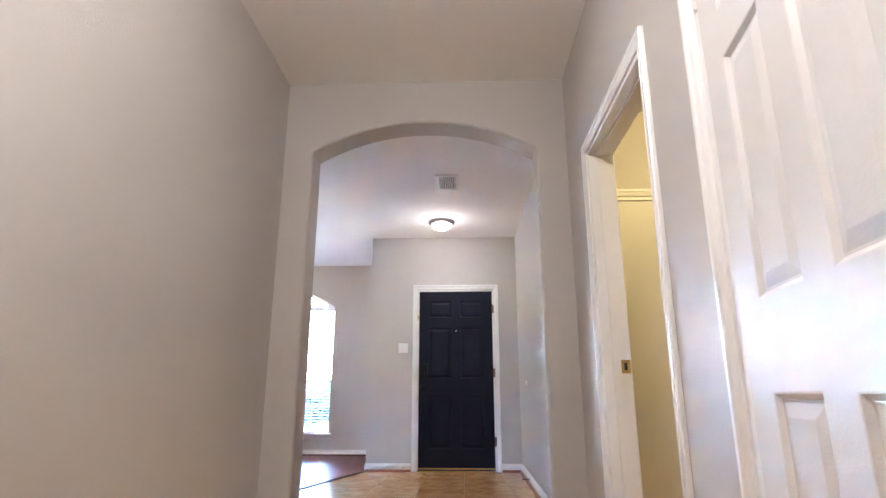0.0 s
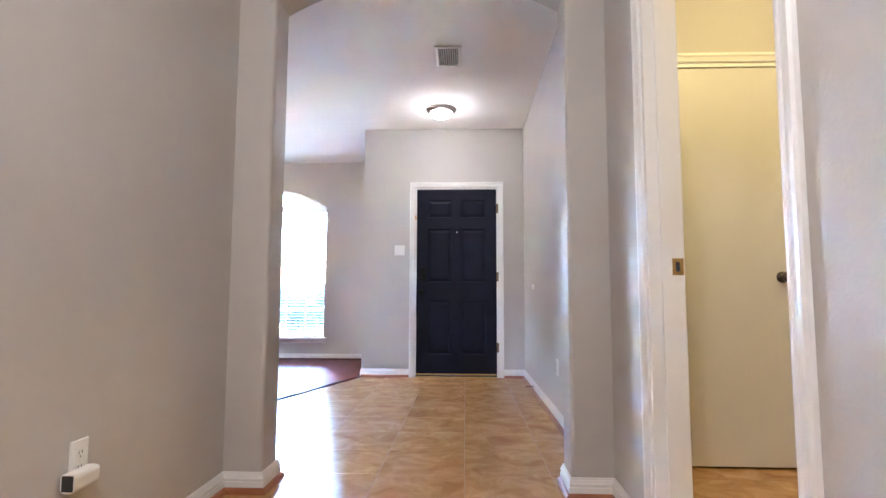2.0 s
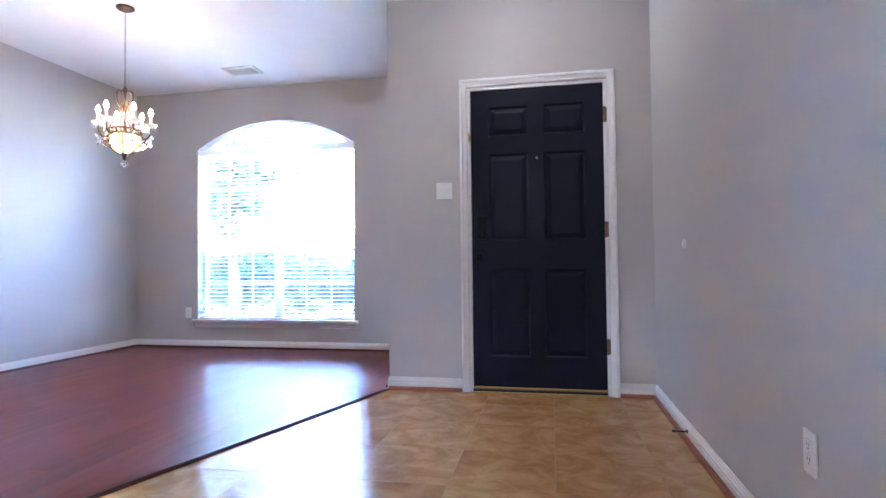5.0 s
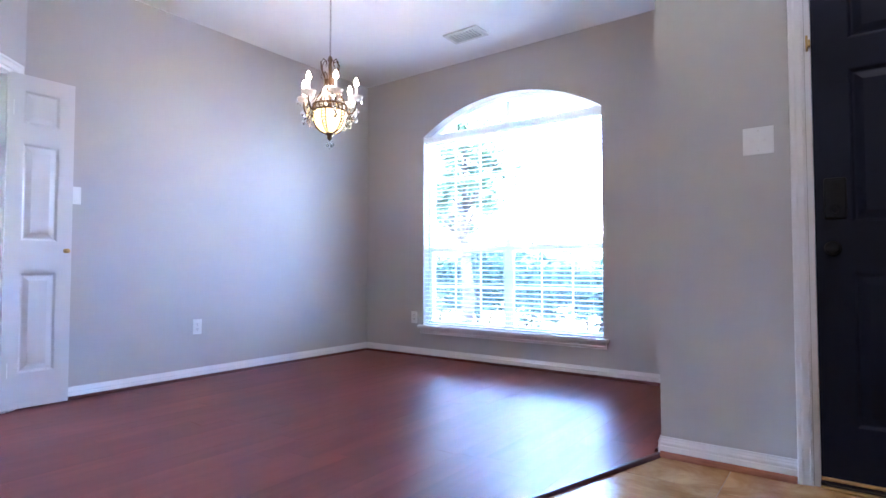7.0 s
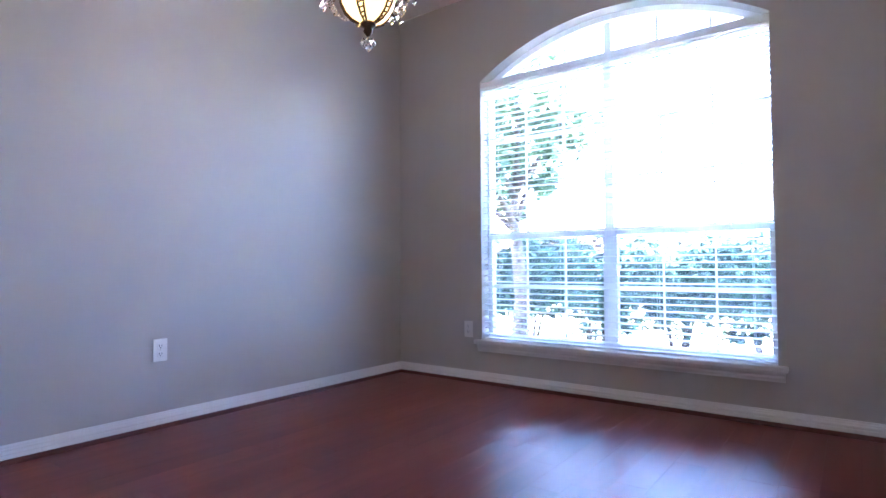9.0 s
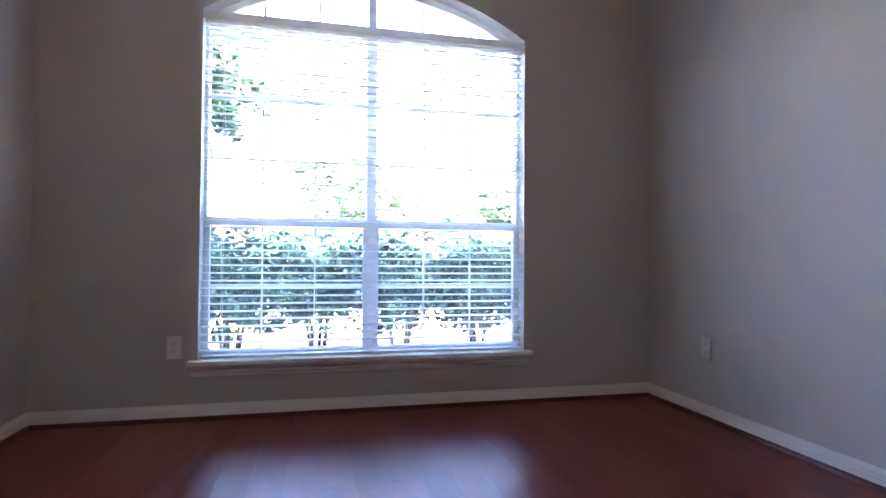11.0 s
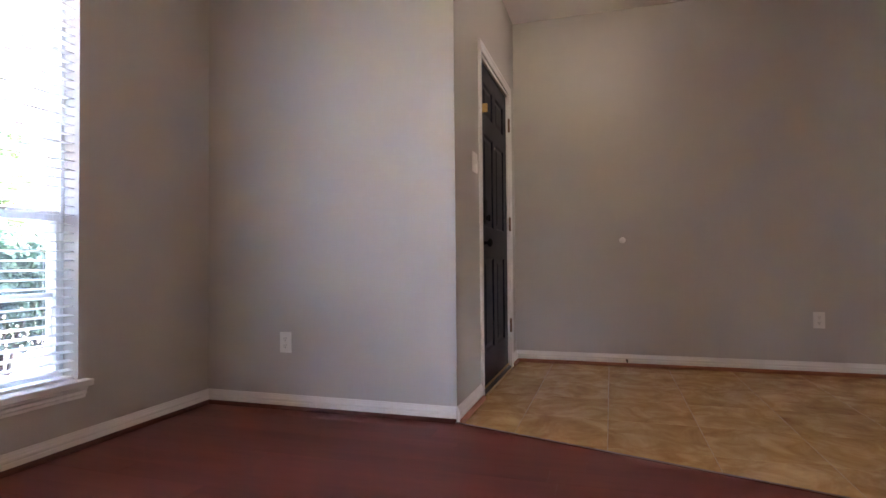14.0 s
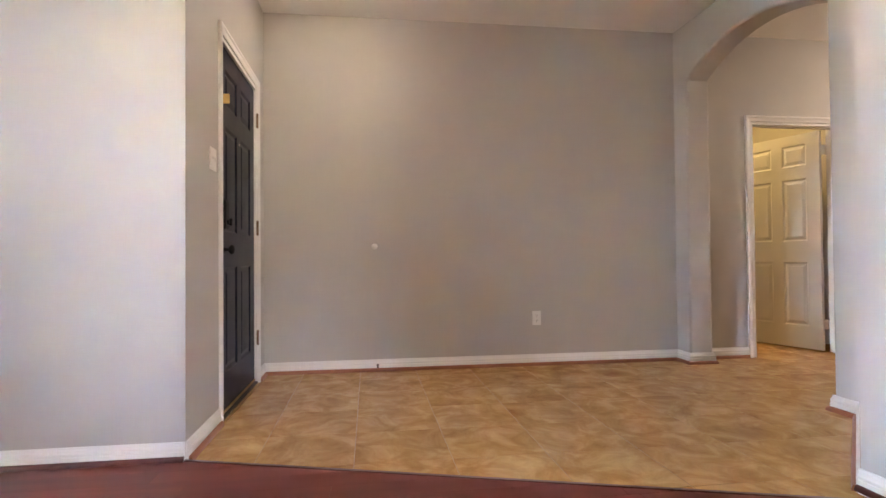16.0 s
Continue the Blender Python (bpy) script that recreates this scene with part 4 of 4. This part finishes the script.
    for j in range(6):
        a0, a1 = math.pi / 3 * j + 0.52, math.pi / 3 * (j + 1) + 0.52
        for i in range(1, 9):
            f = i / 9
            q = a0 + (a1 - a0) * f
            rr = 0.150 - 0.02 * math.sin(math.pi * f)
            crystal("bead", c, rr * math.cos(q), rr * math.sin(q), -0.940 - 0.055 * math.sin(math.pi * f), 0.007, 0.016)
    for j in range(12):
        q = math.pi / 6 * j
        for i in range(4):
            crystal("bead", c, (0.03 + 0.018 * i) * math.cos(q), (0.03 + 0.018 * i) * math.sin(q), -0.76 - 0.028 * i - 0.01 * math.sin(i), 0.006, 0.014)


    for ob in c.children:
        if ob.name.split(".")[0] not in ("canopy", "chain"):
            ob.location.z -= 0.025


def drop(bm, x, y, z, r, h):
    """A faceted crystal that hangs from z."""
    top = bm.verts.new((x, y, z))
    low = bm.verts.new((x, y, z - h))
    ring = [bm.verts.new((x + r * math.cos(2 * math.pi * k / 6), y + r * math.sin(2 * math.pi * k / 6), z - h * 0.6)) for k in range(6)]
    for k in range(6):
        bm.faces.new((top, ring[k], ring[(k + 1) % 6]))
        bm.faces.new((low, ring[(k + 1) % 6], ring[k]))


chandelier()


# ---- vents ----
def vent(x, y, w, d, turn, label, n=9):
    v = thing("ceiling_vent", pose(x, y, H, 0, 0, turn), label, "vent")
    bm = bmesh.new()
    f = 0.028
    for x0, x1, y0, y1 in ((-w / 2, w / 2, -d / 2, -d / 2 + f), (-w / 2, w / 2, d / 2 - f, d / 2), (-w / 2, -w / 2 + f, -d / 2 + f, d / 2 - f), (w / 2 - f, w / 2, -d / 2 + f, d / 2 - f)):
        box(bm, x0, x1, y0, y1, -0.014, -0.0005)
    part("frame", bm, M_GRILLE, v)
    # no real duct: a flat plate painted dark as its shade
    bm = bmesh.new()
    box(bm, -w / 2 + f, w / 2 - f, -d / 2 + f, d / 2 - f, -0.003, -0.001)
    part("duct", bm, M_SLOT_SHADE, v, "flat dark plate for the shade inside the duct")
    for k in range(n):
        xx = -w / 2 + f + (w - 2 * f) * (k + 0.5) / n
        bm = bmesh.new()
        box(bm, -0.0012, 0.0012, -d / 2 + f, d / 2 - f, -0.009, 0.007, pose(xx, 0, -0.011, 0, 32, 0))
        part("slat", bm, M_GRILLE, v)


vent(-0.13, 4.60, 0.21, 0.36, 0, "cream metal ceiling register with slanted vanes")
vent(-2.93, 7.53, 0.33, 0.20, 0, "cream metal ceiling register near the window")


# ---- switches, outlets and small fittings ----
def plate(name, m, kind_, label, group=""):
    p = thing(name, m, label, "light switch" if "switch" in name else "power outlet", group)
    w = 0.115 if kind_ == "double" else 0.072
    bm = bmesh.new()
    soft_box(bm, -w / 2, w / 2, 0.0008, 0.007, -0.058, 0.058, 0.0025)
    part("plate", bm, M_PLATE, p)
    if kind_ == "outlet":
        for z in (-0.02, 0.02):
            bm = bmesh.new()
            soft_box(bm, -0.017, 0.017, 0.006, 0.009, z - 0.014, z + 0.014, 0.0015)
            part("socket", bm, M_PLATE, p)
            bm = bmesh.new()
            for x in (-0.0065, 0.0065):
                box(bm, x - 0.0012, x + 0.0012, 0.0088, 0.0094, z - 0.001, z + 0.008)
            box(bm, -0.002, 0.002, 0.0088, 0.0094, z - 0.010, z - 0.006)
            part("slots", bm, M_SLOT_SHADE, p)
    elif kind_ == "rocker":
        bm = bmesh.new()
        soft_box(bm, -0.017, 0.017, 0.006, 0.0115, -0.033, 0.033, 0.002)
        part("rocker", bm, M_PLATE, p)
    else:
        for x in ((-0.023, 0.023) if kind_ == "double" else (0.0,)):
            bm = bmesh.new()
            soft_box(bm, x - 0.005, x + 0.005, 0.006, 0.017, -0.004, 0.012, 0.002)
            box(bm, x - 0.0075, x + 0.0075, 0.0065, 0.0078, -0.015, 0.015)
            part("toggle", bm, M_PLATE, p)
    for z in ((-0.042, 0.042) if kind_ != "outlet" else (0.0,)):
        bm = bmesh.new()
        lathe(bm, [(0.003, 0.0065), (0.003, 0.0078), (0.001, 0.0082)], 0, 0, z, 8, "y")
        part("screw", bm, M_GRILLE, p)
    return p


plate("light_switch", pose(-0.735, FRONT_Y, 1.405, 0, 0, 180), "double", "white double toggle light switch beside the front door")
plate("light_switch", pose(DIN_W, 5.285, 1.345, 0, 0, -90), "rocker", "white rocker light switch on the dining room wall")
plate("light_switch", pose(1.985, 3.35, 1.47, 0, 0, 180), "single", "white light switch in the side room")
plate("power_outlet", pose(DIN_W, 6.145, 0.410, 0, 0, -90), "outlet", "white duplex outlet low on the dining room wall", "outlets")
plate("power_outlet", pose(-3.877, DIN_N, 0.385, 0, 0, 180), "outlet", "white duplex outlet low beside the window", "outlets")
plate("power_outlet", pose(SIDE_X, 7.495, 0.382, 0, 0, 90), "outlet", "white duplex outlet on the side wall", "outlets")
plate("power_outlet", pose(XR, 4.34, 0.387, 0, 0, 90), "outlet", "white duplex outlet low on the foyer wall", "outlets")
hp = plate("power_outlet", pose(HALL_W, 1.945, 0.415, 0, 0, -90), "outlet", "white duplex outlet in the hall with a plugged-in device below", "outlets")

# plug-in device on the hall outlet
pd = thing("plug_in_light", pose(HALL_W, 1.945, 0.375, 0, 0, -90), "white plug-in device with a dark plate for the shaded open end on the hall outlet", "night light")
bm = bmesh.new()
tmp = bmesh.new()
box(tmp, -0.034, 0.075, 0.010, 0.052, -0.026, 0.026)
bmesh.ops.bevel(tmp, geom=[e for e in tmp.edges if abs(e.verts[0].co.x - e.verts[1].co.x) > 0.05 or e.verts[0].co.x < 0 and e.verts[1].co.x < 0], offset=0.014, segments=4, affect="EDGES", profile=0.5)
join(bm, tmp)
part("body", bm, M_PLATE, pd)
bm = bmesh.new()
soft_box(bm, 0.0735, 0.0765, 0.015, 0.047, -0.021, 0.021, 0.001)
part("opening", bm, M_SLOT_SHADE, pd, "dark plate for the shaded open end")

db = thing("thermostat", pose(1.99, 3.35, 1.60, 0, 0, 180), "cream wall thermostat in the side room", "thermostat")
bm = bmesh.new()
soft_box(bm, -0.06, 0.06, 0.0008, 0.030, -0.055, 0.055, 0.005)
part("body", bm, M_PLATE, db)

ws = thing("door_stop", pose(XR, 5.655, 0.98, 0, 0, 90), "round white wall bumper for the door knob", "door stop")
bm = bmesh.new()
lathe(bm, [(0.024, 0.0008), (0.024, 0.006), (0.020, 0.012), (0.012, 0.016), (0.004, 0.017)], 0, 0, 0, 20, "y")
part("bumper", bm, M_PLATE, ws)
ws = thing("baseboard_stop", pose(XR - 0.012, 5.636, 0.048, 0, 0, 90), "dark spring door stop on the baseboard", "door stop")
bm = bmesh.new()
lathe(bm, [(0.010, 0.0008), (0.008, 0.006), (0.004, 0.008), (0.004, 0.060), (0.007, 0.062), (0.007, 0.072), (0.003, 0.074)], 0, 0, 0, 12, "y")
part("post", bm, M_BRONZE, ws)


# ---- outdoors ----
bm = bmesh.new()
box(bm, -400, 400, -400, 400, -0.35, -0.16)
structure("ground", bm, M_GRASS, "sunlit short lawn")
bm = bmesh.new()
box(bm, -400, 400, 22, 29, -0.158, -0.140)
structure("road", bm, M_ROAD, "grey asphalt street")
bm = bmesh.new()
box(bm, -400, 400, 18.5, 20.0, -0.158, -0.120)
structure("pavement", bm, M_PAVE, "pale concrete pavement")
bm = bmesh.new()
box(bm, -1.9, 1.4, 6.7, 18.4, -0.158, -0.12)
structure("pavement", bm, M_PAVE, "pale concrete front walk")


def leaves(bm, rnd, n, center, size, leaf, hole=0.35):
    cx, cy, cz = center
    clumps = [(rnd.gauss(0, 0.42), rnd.gauss(0, 0.42), rnd.gauss(0, 0.42)) for _ in range(max(8, n // 90))]
    for _ in range(n):
        k = rnd.choice(clumps)
        p = Vector(k) + Vector((rnd.gauss(0, 0.13), rnd.gauss(0, 0.13), rnd.gauss(0, 0.13)))
        if p.length > 1.15:
            p *= 1.0 / p.length
        p = Vector((cx + p.x * size[0], cy + p.y * size[1], cz + p.z * size[2]))
        a = Vector((rnd.gauss(0, 1), rnd.gauss(0, 1), rnd.gauss(0, 0.6))).normalized()
        b = a.cross(Vector((rnd.gauss(0, 1), rnd.gauss(0, 1), rnd.gauss(0, 1)))).normalized()
        s = leaf * rnd.uniform(0.6, 1.3)
        yield (p - a * s, p + b * s * 0.45, p + a * s, p - b * s * 0.45)


def foliage(name, parent, material, batches):
    verts, faces = [], []
    for quads in batches:
        for q in quads:
            faces.append(tuple(range(len(verts), len(verts) + 4)))
            verts.extend(tuple(v) for v in q)
    me = bpy.data.meshes.new(name)
    me.from_pydata(verts, [], faces)
    me.materials.append(material)
    ob = new(name, me)
    ob.parent = parent
    return ob


def shrub(seed, x, y, w, h):
    rnd = random.Random(seed)
    t = thing("shrub", pose(x, y, -0.17), "leggy green shrub with bare stems outside the window", "shrub", "shrubs outside the window")
    bm = bmesh.new()
    for k in range(6):
        a = rnd.uniform(0, 6.28)
        r = rnd.uniform(0.3, 0.9) * w / 2
        tube(bm, [(0.06 * math.cos(a), 0.06 * math.sin(a), 0), (r * 0.35 * math.cos(a), r * 0.35 * math.sin(a), h * 0.28), (r * 0.8 * math.cos(a), r * 0.7 * math.sin(a), h * 0.55), (r * math.cos(a), r * 0.8 * math.sin(a), h * 0.85)], [0.022, 0.017, 0.012, 0.005], 6)
    part("stems", bm, M_BARK, t, "bare brown stems")
    foliage("crown", t, M_LEAF, [leaves(None, rnd, 10500, (0, 0, h * 0.60), (w * 0.64, 0.45, h * 0.39), 0.040)])


for k, (x, y, w, h) in enumerate(((-7.9, 10.9, 1.4, 1.40), (-6.8, 10.8, 1.4, 1.36), (-5.75, 10.8, 1.4, 1.40), (-4.9, 10.9, 1.3, 1.42), (-4.0, 10.75, 1.3, 1.36), (-3.15, 10.9, 1.3, 1.38), (-2.3, 10.75, 1.3, 1.34), (-1.4, 10.9, 1.3, 1.38), (-0.5, 10.75, 1.3, 1.36), (0.5, 10.9, 1.3, 1.42), (1.5, 10.8, 1.3, 1.42))):
    shrub(k + 3, x, y, w, h)


def tree(seed, x, y, h, spread, n, leaf=0.10, low=0.35):
    rnd = random.Random(seed)
    t = thing("tree", pose(x, y, -0.17), "green leafy yard tree with a tapered trunk", "tree", "trees outside")
    bm = bmesh.new()
    tube(bm, [(0, 0, 0), (0.05, 0.02, h * 0.2), (-0.04, 0.03, h * 0.45), (0.02, 0, h * 0.8)], [h * 0.030, h * 0.024, h * 0.016, h * 0.005], 9)
    limbs = []
    for k in range(8):
        a = 2 * math.pi * k / 8 + rnd.uniform(-0.3, 0.3)
        z0 = h * rnd.uniform(low, 0.6)
        r = spread * rnd.uniform(0.5, 0.85)
        e = (r * math.cos(a), r * math.sin(a), z0 + h * rnd.uniform(0.1, 0.28))
        tube(bm, [(0, 0, z0), (r * 0.5 * math.cos(a), r * 0.5 * math.sin(a), z0 + h * 0.09), e], [h * 0.012, h * 0.008, h * 0.003], 6)
        limbs.append(e)
    part("trunk", bm, M_BARK, t, "brown tapered trunk with limbs")
    batches = [leaves(None, rnd, n // 10, e, (spread * 0.55, spread * 0.55, h * 0.16), leaf) for e in limbs]
    batches.append(leaves(None, rnd, n // 4, (0, 0, h * 0.82), (spread * 0.7, spread * 0.7, h * 0.2), leaf))
    foliage("crown", t, M_LEAF2, batches)


tree(21, -4.45, 9.75, 3.3, 0.8, 7000, 0.055, 0.40)
tree(22, 1.2, 21.0, 2.6, 1.0, 7000, 0.09, 0.25)
tree(23, -14.5, 19.0, 6.0, 2.6, 14000, 0.14, 0.2)
tree(24, 6.5, 34.0, 5.0, 2.6, 9000, 0.2, 0.25)
tree(26, 12.5, 33.0, 8.0, 3.6, 9000, 0.2, 0.2)
tree(27, -1.5, 34.0, 6.6, 3.0, 9000, 0.2, 0.2)
tree(25, -27.0, 35.0, 7.0, 3.2, 9000, 0.2, 0.25)


def house(x, y, w, d, h, flip=0):
    t = thing("house", pose(x, y, -0.17), "single-storey brick house with a unseen hipped roof added to block the sun across the street", "house", "houses across the street")
    bm = bmesh.new()
    box(bm, -w / 2, w / 2, -d / 2, d / 2, 0, h)
    part("wall", bm, M_BRICK, t)
    bm = bmesh.new()
    o = 0.5
    lo = [bm.verts.new(v) for v in ((-w / 2 - o, -d / 2 - o, h), (w / 2 + o, -d / 2 - o, h), (w / 2 + o, d / 2 + o, h), (-w / 2 - o, d / 2 + o, h))]
    a, b = bm.verts.new((-w / 2 + d / 2, 0, h + d * 0.36)), bm.verts.new((w / 2 - d / 2, 0, h + d * 0.36))
    bm.faces.new((lo[0], lo[1], b, a))
    bm.faces.new((lo[1], lo[2], b))
    bm.faces.new((lo[2], lo[3], a, b))
    bm.faces.new((lo[3], lo[0], a))
    bm.faces.new(lo)
    part("roof", bm, M_ROOF, t)
    for k in range(4):
        wx = -w / 2 + w * (k + 0.7) / 4.4
        win = new("window")
        win.parent = t
        bm = bmesh.new()
        box(bm, wx - 0.6, wx + 0.6, -d / 2 - 0.03, -d / 2 - 0.002, 0.9, 2.2)
        part("pane", bm, M_PANE, win)
        bm = bmesh.new()
        for x0, x1, z0, z1 in ((wx - 0.66, wx - 0.6, 0.84, 2.26), (wx + 0.6, wx + 0.66, 0.84, 2.26), (wx - 0.6, wx + 0.6, 0.84, 0.9), (wx - 0.6, wx + 0.6, 2.2, 2.26), (wx - 0.6, wx + 0.6, 1.53, 1.57)):
            box(bm, x0, x1, -d / 2 - 0.06, -d / 2 - 0.001, z0, z1)
        part("frame", bm, M_VINYL_GLARE, win)


house(-6.5, 40, 15, 9, 2.9)
house(11.0, 41, 14, 9, 2.9)
house(-25.0, 41, 15, 9, 2.9)


# ---- floor pieces, last ----
LINE_A, LINE_B = Vector((SIDE_X, FRONT_Y)), Vector((-1.965, 3.90))
LD = (LINE_B - LINE_A).normalized()
LN = Vector((-LD.y, LD.x))  # towards the tiles


def clip(poly, point, normal):
    """The part of a polygon on the side of a line to which its normal points."""
    out = []
    for a, b in zip(poly, poly[1:] + poly[:1]):
        da, db_ = (a - point).dot(normal), (b - point).dot(normal)
        if da >= 0:
            out.append(a)
        if (da >= 0) != (db_ >= 0):
            out.append(a + (b - a) * (da / (da - db_)))
    return out


def rect(x0, x1, y0, y1):
    return [Vector(v) for v in ((x0, y0), (x1, y0), (x1, y1), (x0, y1))]


def piece_mesh(name, poly, z0, z1, edge, material):
    bm = bmesh.new()
    c = sum(poly, Vector((0, 0))) / len(poly)
    rings = [[bm.verts.new((p.x, p.y, z0)) for p in poly], [bm.verts.new((p.x, p.y, z1 - edge)) for p in poly]]
    top = []
    for p in poly:
        q = p + (c - p).normalized() * edge * 1.4
        top.append(bm.verts.new((q.x, q.y, z1)))
    rings.append(top)
    n = len(poly)
    for a, b in zip(rings, rings[1:]):
        for k in range(n):
            bm.faces.new((a[k], a[(k + 1) % n], b[(k + 1) % n], b[k]))
    bm.faces.new(top)
    return mesh_of(name, bm, material)


def area(poly):
    return 0.5 * sum(a.x * b.y - b.x * a.y for a, b in zip(poly, poly[1:] + poly[:1]))


tf = tagged(new("floor_tile"), "glossy mottled tan ceramic floor tiles with thin grout", kind="structure")
bm = bmesh.new()
gp = [Vector((XR + 2.3, SOUTH)), Vector((XR + 2.3, FRONT_Y + 0.02)), LINE_A + Vector((0.0, 0.02)), LINE_B, Vector((-1.9, SOUTH))]
vs = [bm.verts.new((p.x, p.y, -0.0012)) for p in gp]
bl = [bm.verts.new((p.x, p.y, -0.0115)) for p in gp]
bm.faces.new(vs)
for k in range(5):
    bm.faces.new((vs[k], vs[(k + 1) % 5], bl[(k + 1) % 5], bl[k]))
part("grout", bm, M_GROUT, tf)
PITCH = 0.43
full = piece_mesh("tile", rect(-PITCH / 2 + 0.0015, PITCH / 2 - 0.0015, -PITCH / 2 + 0.0015, PITCH / 2 - 0.0015), -0.010, 0.0, 0.0008, M_TILE)
rnd = random.Random(11)
for i in range(-5, 7):
    for j in range(-15, 8):
        x0, y0 = i * PITCH, 3.19 + j * PITCH
        cx, cy = x0 + PITCH / 2, y0 + PITCH / 2
        if cy < 2.8 and cx < HALL_W - 0.2:
            continue
        if cx > XR + 0.25 and not (0.9 < cy < 3.6):
            continue
        if y0 > FRONT_Y:
            continue
        whole = rect(x0 + 0.0015, x0 + PITCH - 0.0015, y0 + 0.0015, y0 + PITCH - 0.0015)
        cut = clip(whole, LINE_A + LN * 0.012, LN)
        cut = clip(cut, Vector((0, FRONT_Y + 0.01)), Vector((0, -1))) if cut else cut
        if len(cut) < 3 or abs(area(cut)) < 0.002:
            continue
        if abs(abs(area(cut)) - abs(area(whole))) < 1e-5:
            ob = new("tile", full)
            ob.location = (cx, cy, 0)
        else:
            ob = new("tile", piece_mesh("tile_cut", cut, -0.010, 0.0, 0.0008, M_TILE))
        ob.parent = tf

wf = tagged(new("floor_wood"), "glossy dark cherry plank floor", kind="structure")
bm = bmesh.new()
wp = [LINE_A] + [Vector(v) for v in ((SIDE_X, DIN_N), (DIN_W, DIN_N), (DIN_W, 5.12), (-6.2, 5.12), (-6.2, 2.3), (-3.2, 2.3), (-3.2, 3.86))] + [LINE_B + Vector((0, -0.04))]
vs = [bm.verts.new((p.x, p.y, WOOD_Z - 0.002)) for p in wp]
bl = [bm.verts.new((p.x, p.y, -0.0115)) for p in wp]
bm.faces.new(vs)
for k in range(len(wp)):
    j = (k + 1) % len(wp)
    bm.faces.new((vs[k], vs[j], bl[j], bl[k]))
part("underlay", bm, M_SUB, wf)
PW, PL = 0.125, 1.22
plank = piece_mesh("plank", rect(-PW / 2 + 0.0002, PW / 2 - 0.0002, -PL / 2 + 0.0002, PL / 2 - 0.0002), -0.009, 0.0, 0.0003, M_WOOD)
for i in range(41):
    x0 = SIDE_X - (i + 1) * PW
    off = rnd.uniform(0, PL)
    for j in range(-1, 6):
        y0 = 2.3 - off + j * PL
        whole = rect(x0 + 0.0002, x0 + PW - 0.0002, y0 + 0.0002, y0 + PL - 0.0002)
        cut = clip(whole, LINE_A - LN * 0.012, -LN)
        for p, n_ in ((Vector((0, DIN_N + 0.005)), Vector((0, -1))), (Vector((0, 2.3)), Vector((0, 1)))):
            cut = clip(cut, p, n_) if cut else cut
        if x0 + PW < DIN_W + 0.02 and cut:
            cut = clip(cut, Vector((0, 5.12)), Vector((0, -1)))
        if x0 > -3.24 and cut:
            cut = clip(cut, Vector((0, 3.87)), Vector((0, 1)))
        if len(cut) < 3 or abs(area(cut)) < 0.001:
            continue
        dz = rnd.uniform(-0.00012, 0.00012)
        if abs(abs(area(cut)) - abs(area(whole))) < 1e-5:
            ob = new("plank", plank)
            ob.location = (x0 + PW / 2, y0 + PL / 2, WOOD_Z + dz)
        else:
            ob = new("plank", piece_mesh("plank_cut", cut, -0.009, 0.0, 0.0003, M_WOOD))
            ob.location = (0, 0, WOOD_Z + dz)
        ob.parent = wf

bm = bmesh.new()
prof = [(-0.018, 0.0), (-0.018, 0.0120), (-0.014, 0.0140), (0.002, 0.0140), (0.008, 0.010), (0.0135, 0.003), (0.014, 0.0)]
ends = [[bm.verts.new((p.x + LN.x * u, p.y + LN.y * u, z)) for u, z in prof] for p in (LINE_A - LD * 0.0, LINE_B)]
k = len(prof)
for j in range(k):
    bm.faces.new((ends[0][j], ends[0][(j + 1) % k], ends[1][(j + 1) % k], ends[1][j]))
bm.faces.new(ends[0])
bm.faces.new(ends[1])
structure("threshold_strip", bm, M_CHERRY, "dark cherry transition strip between plank and tile floors")
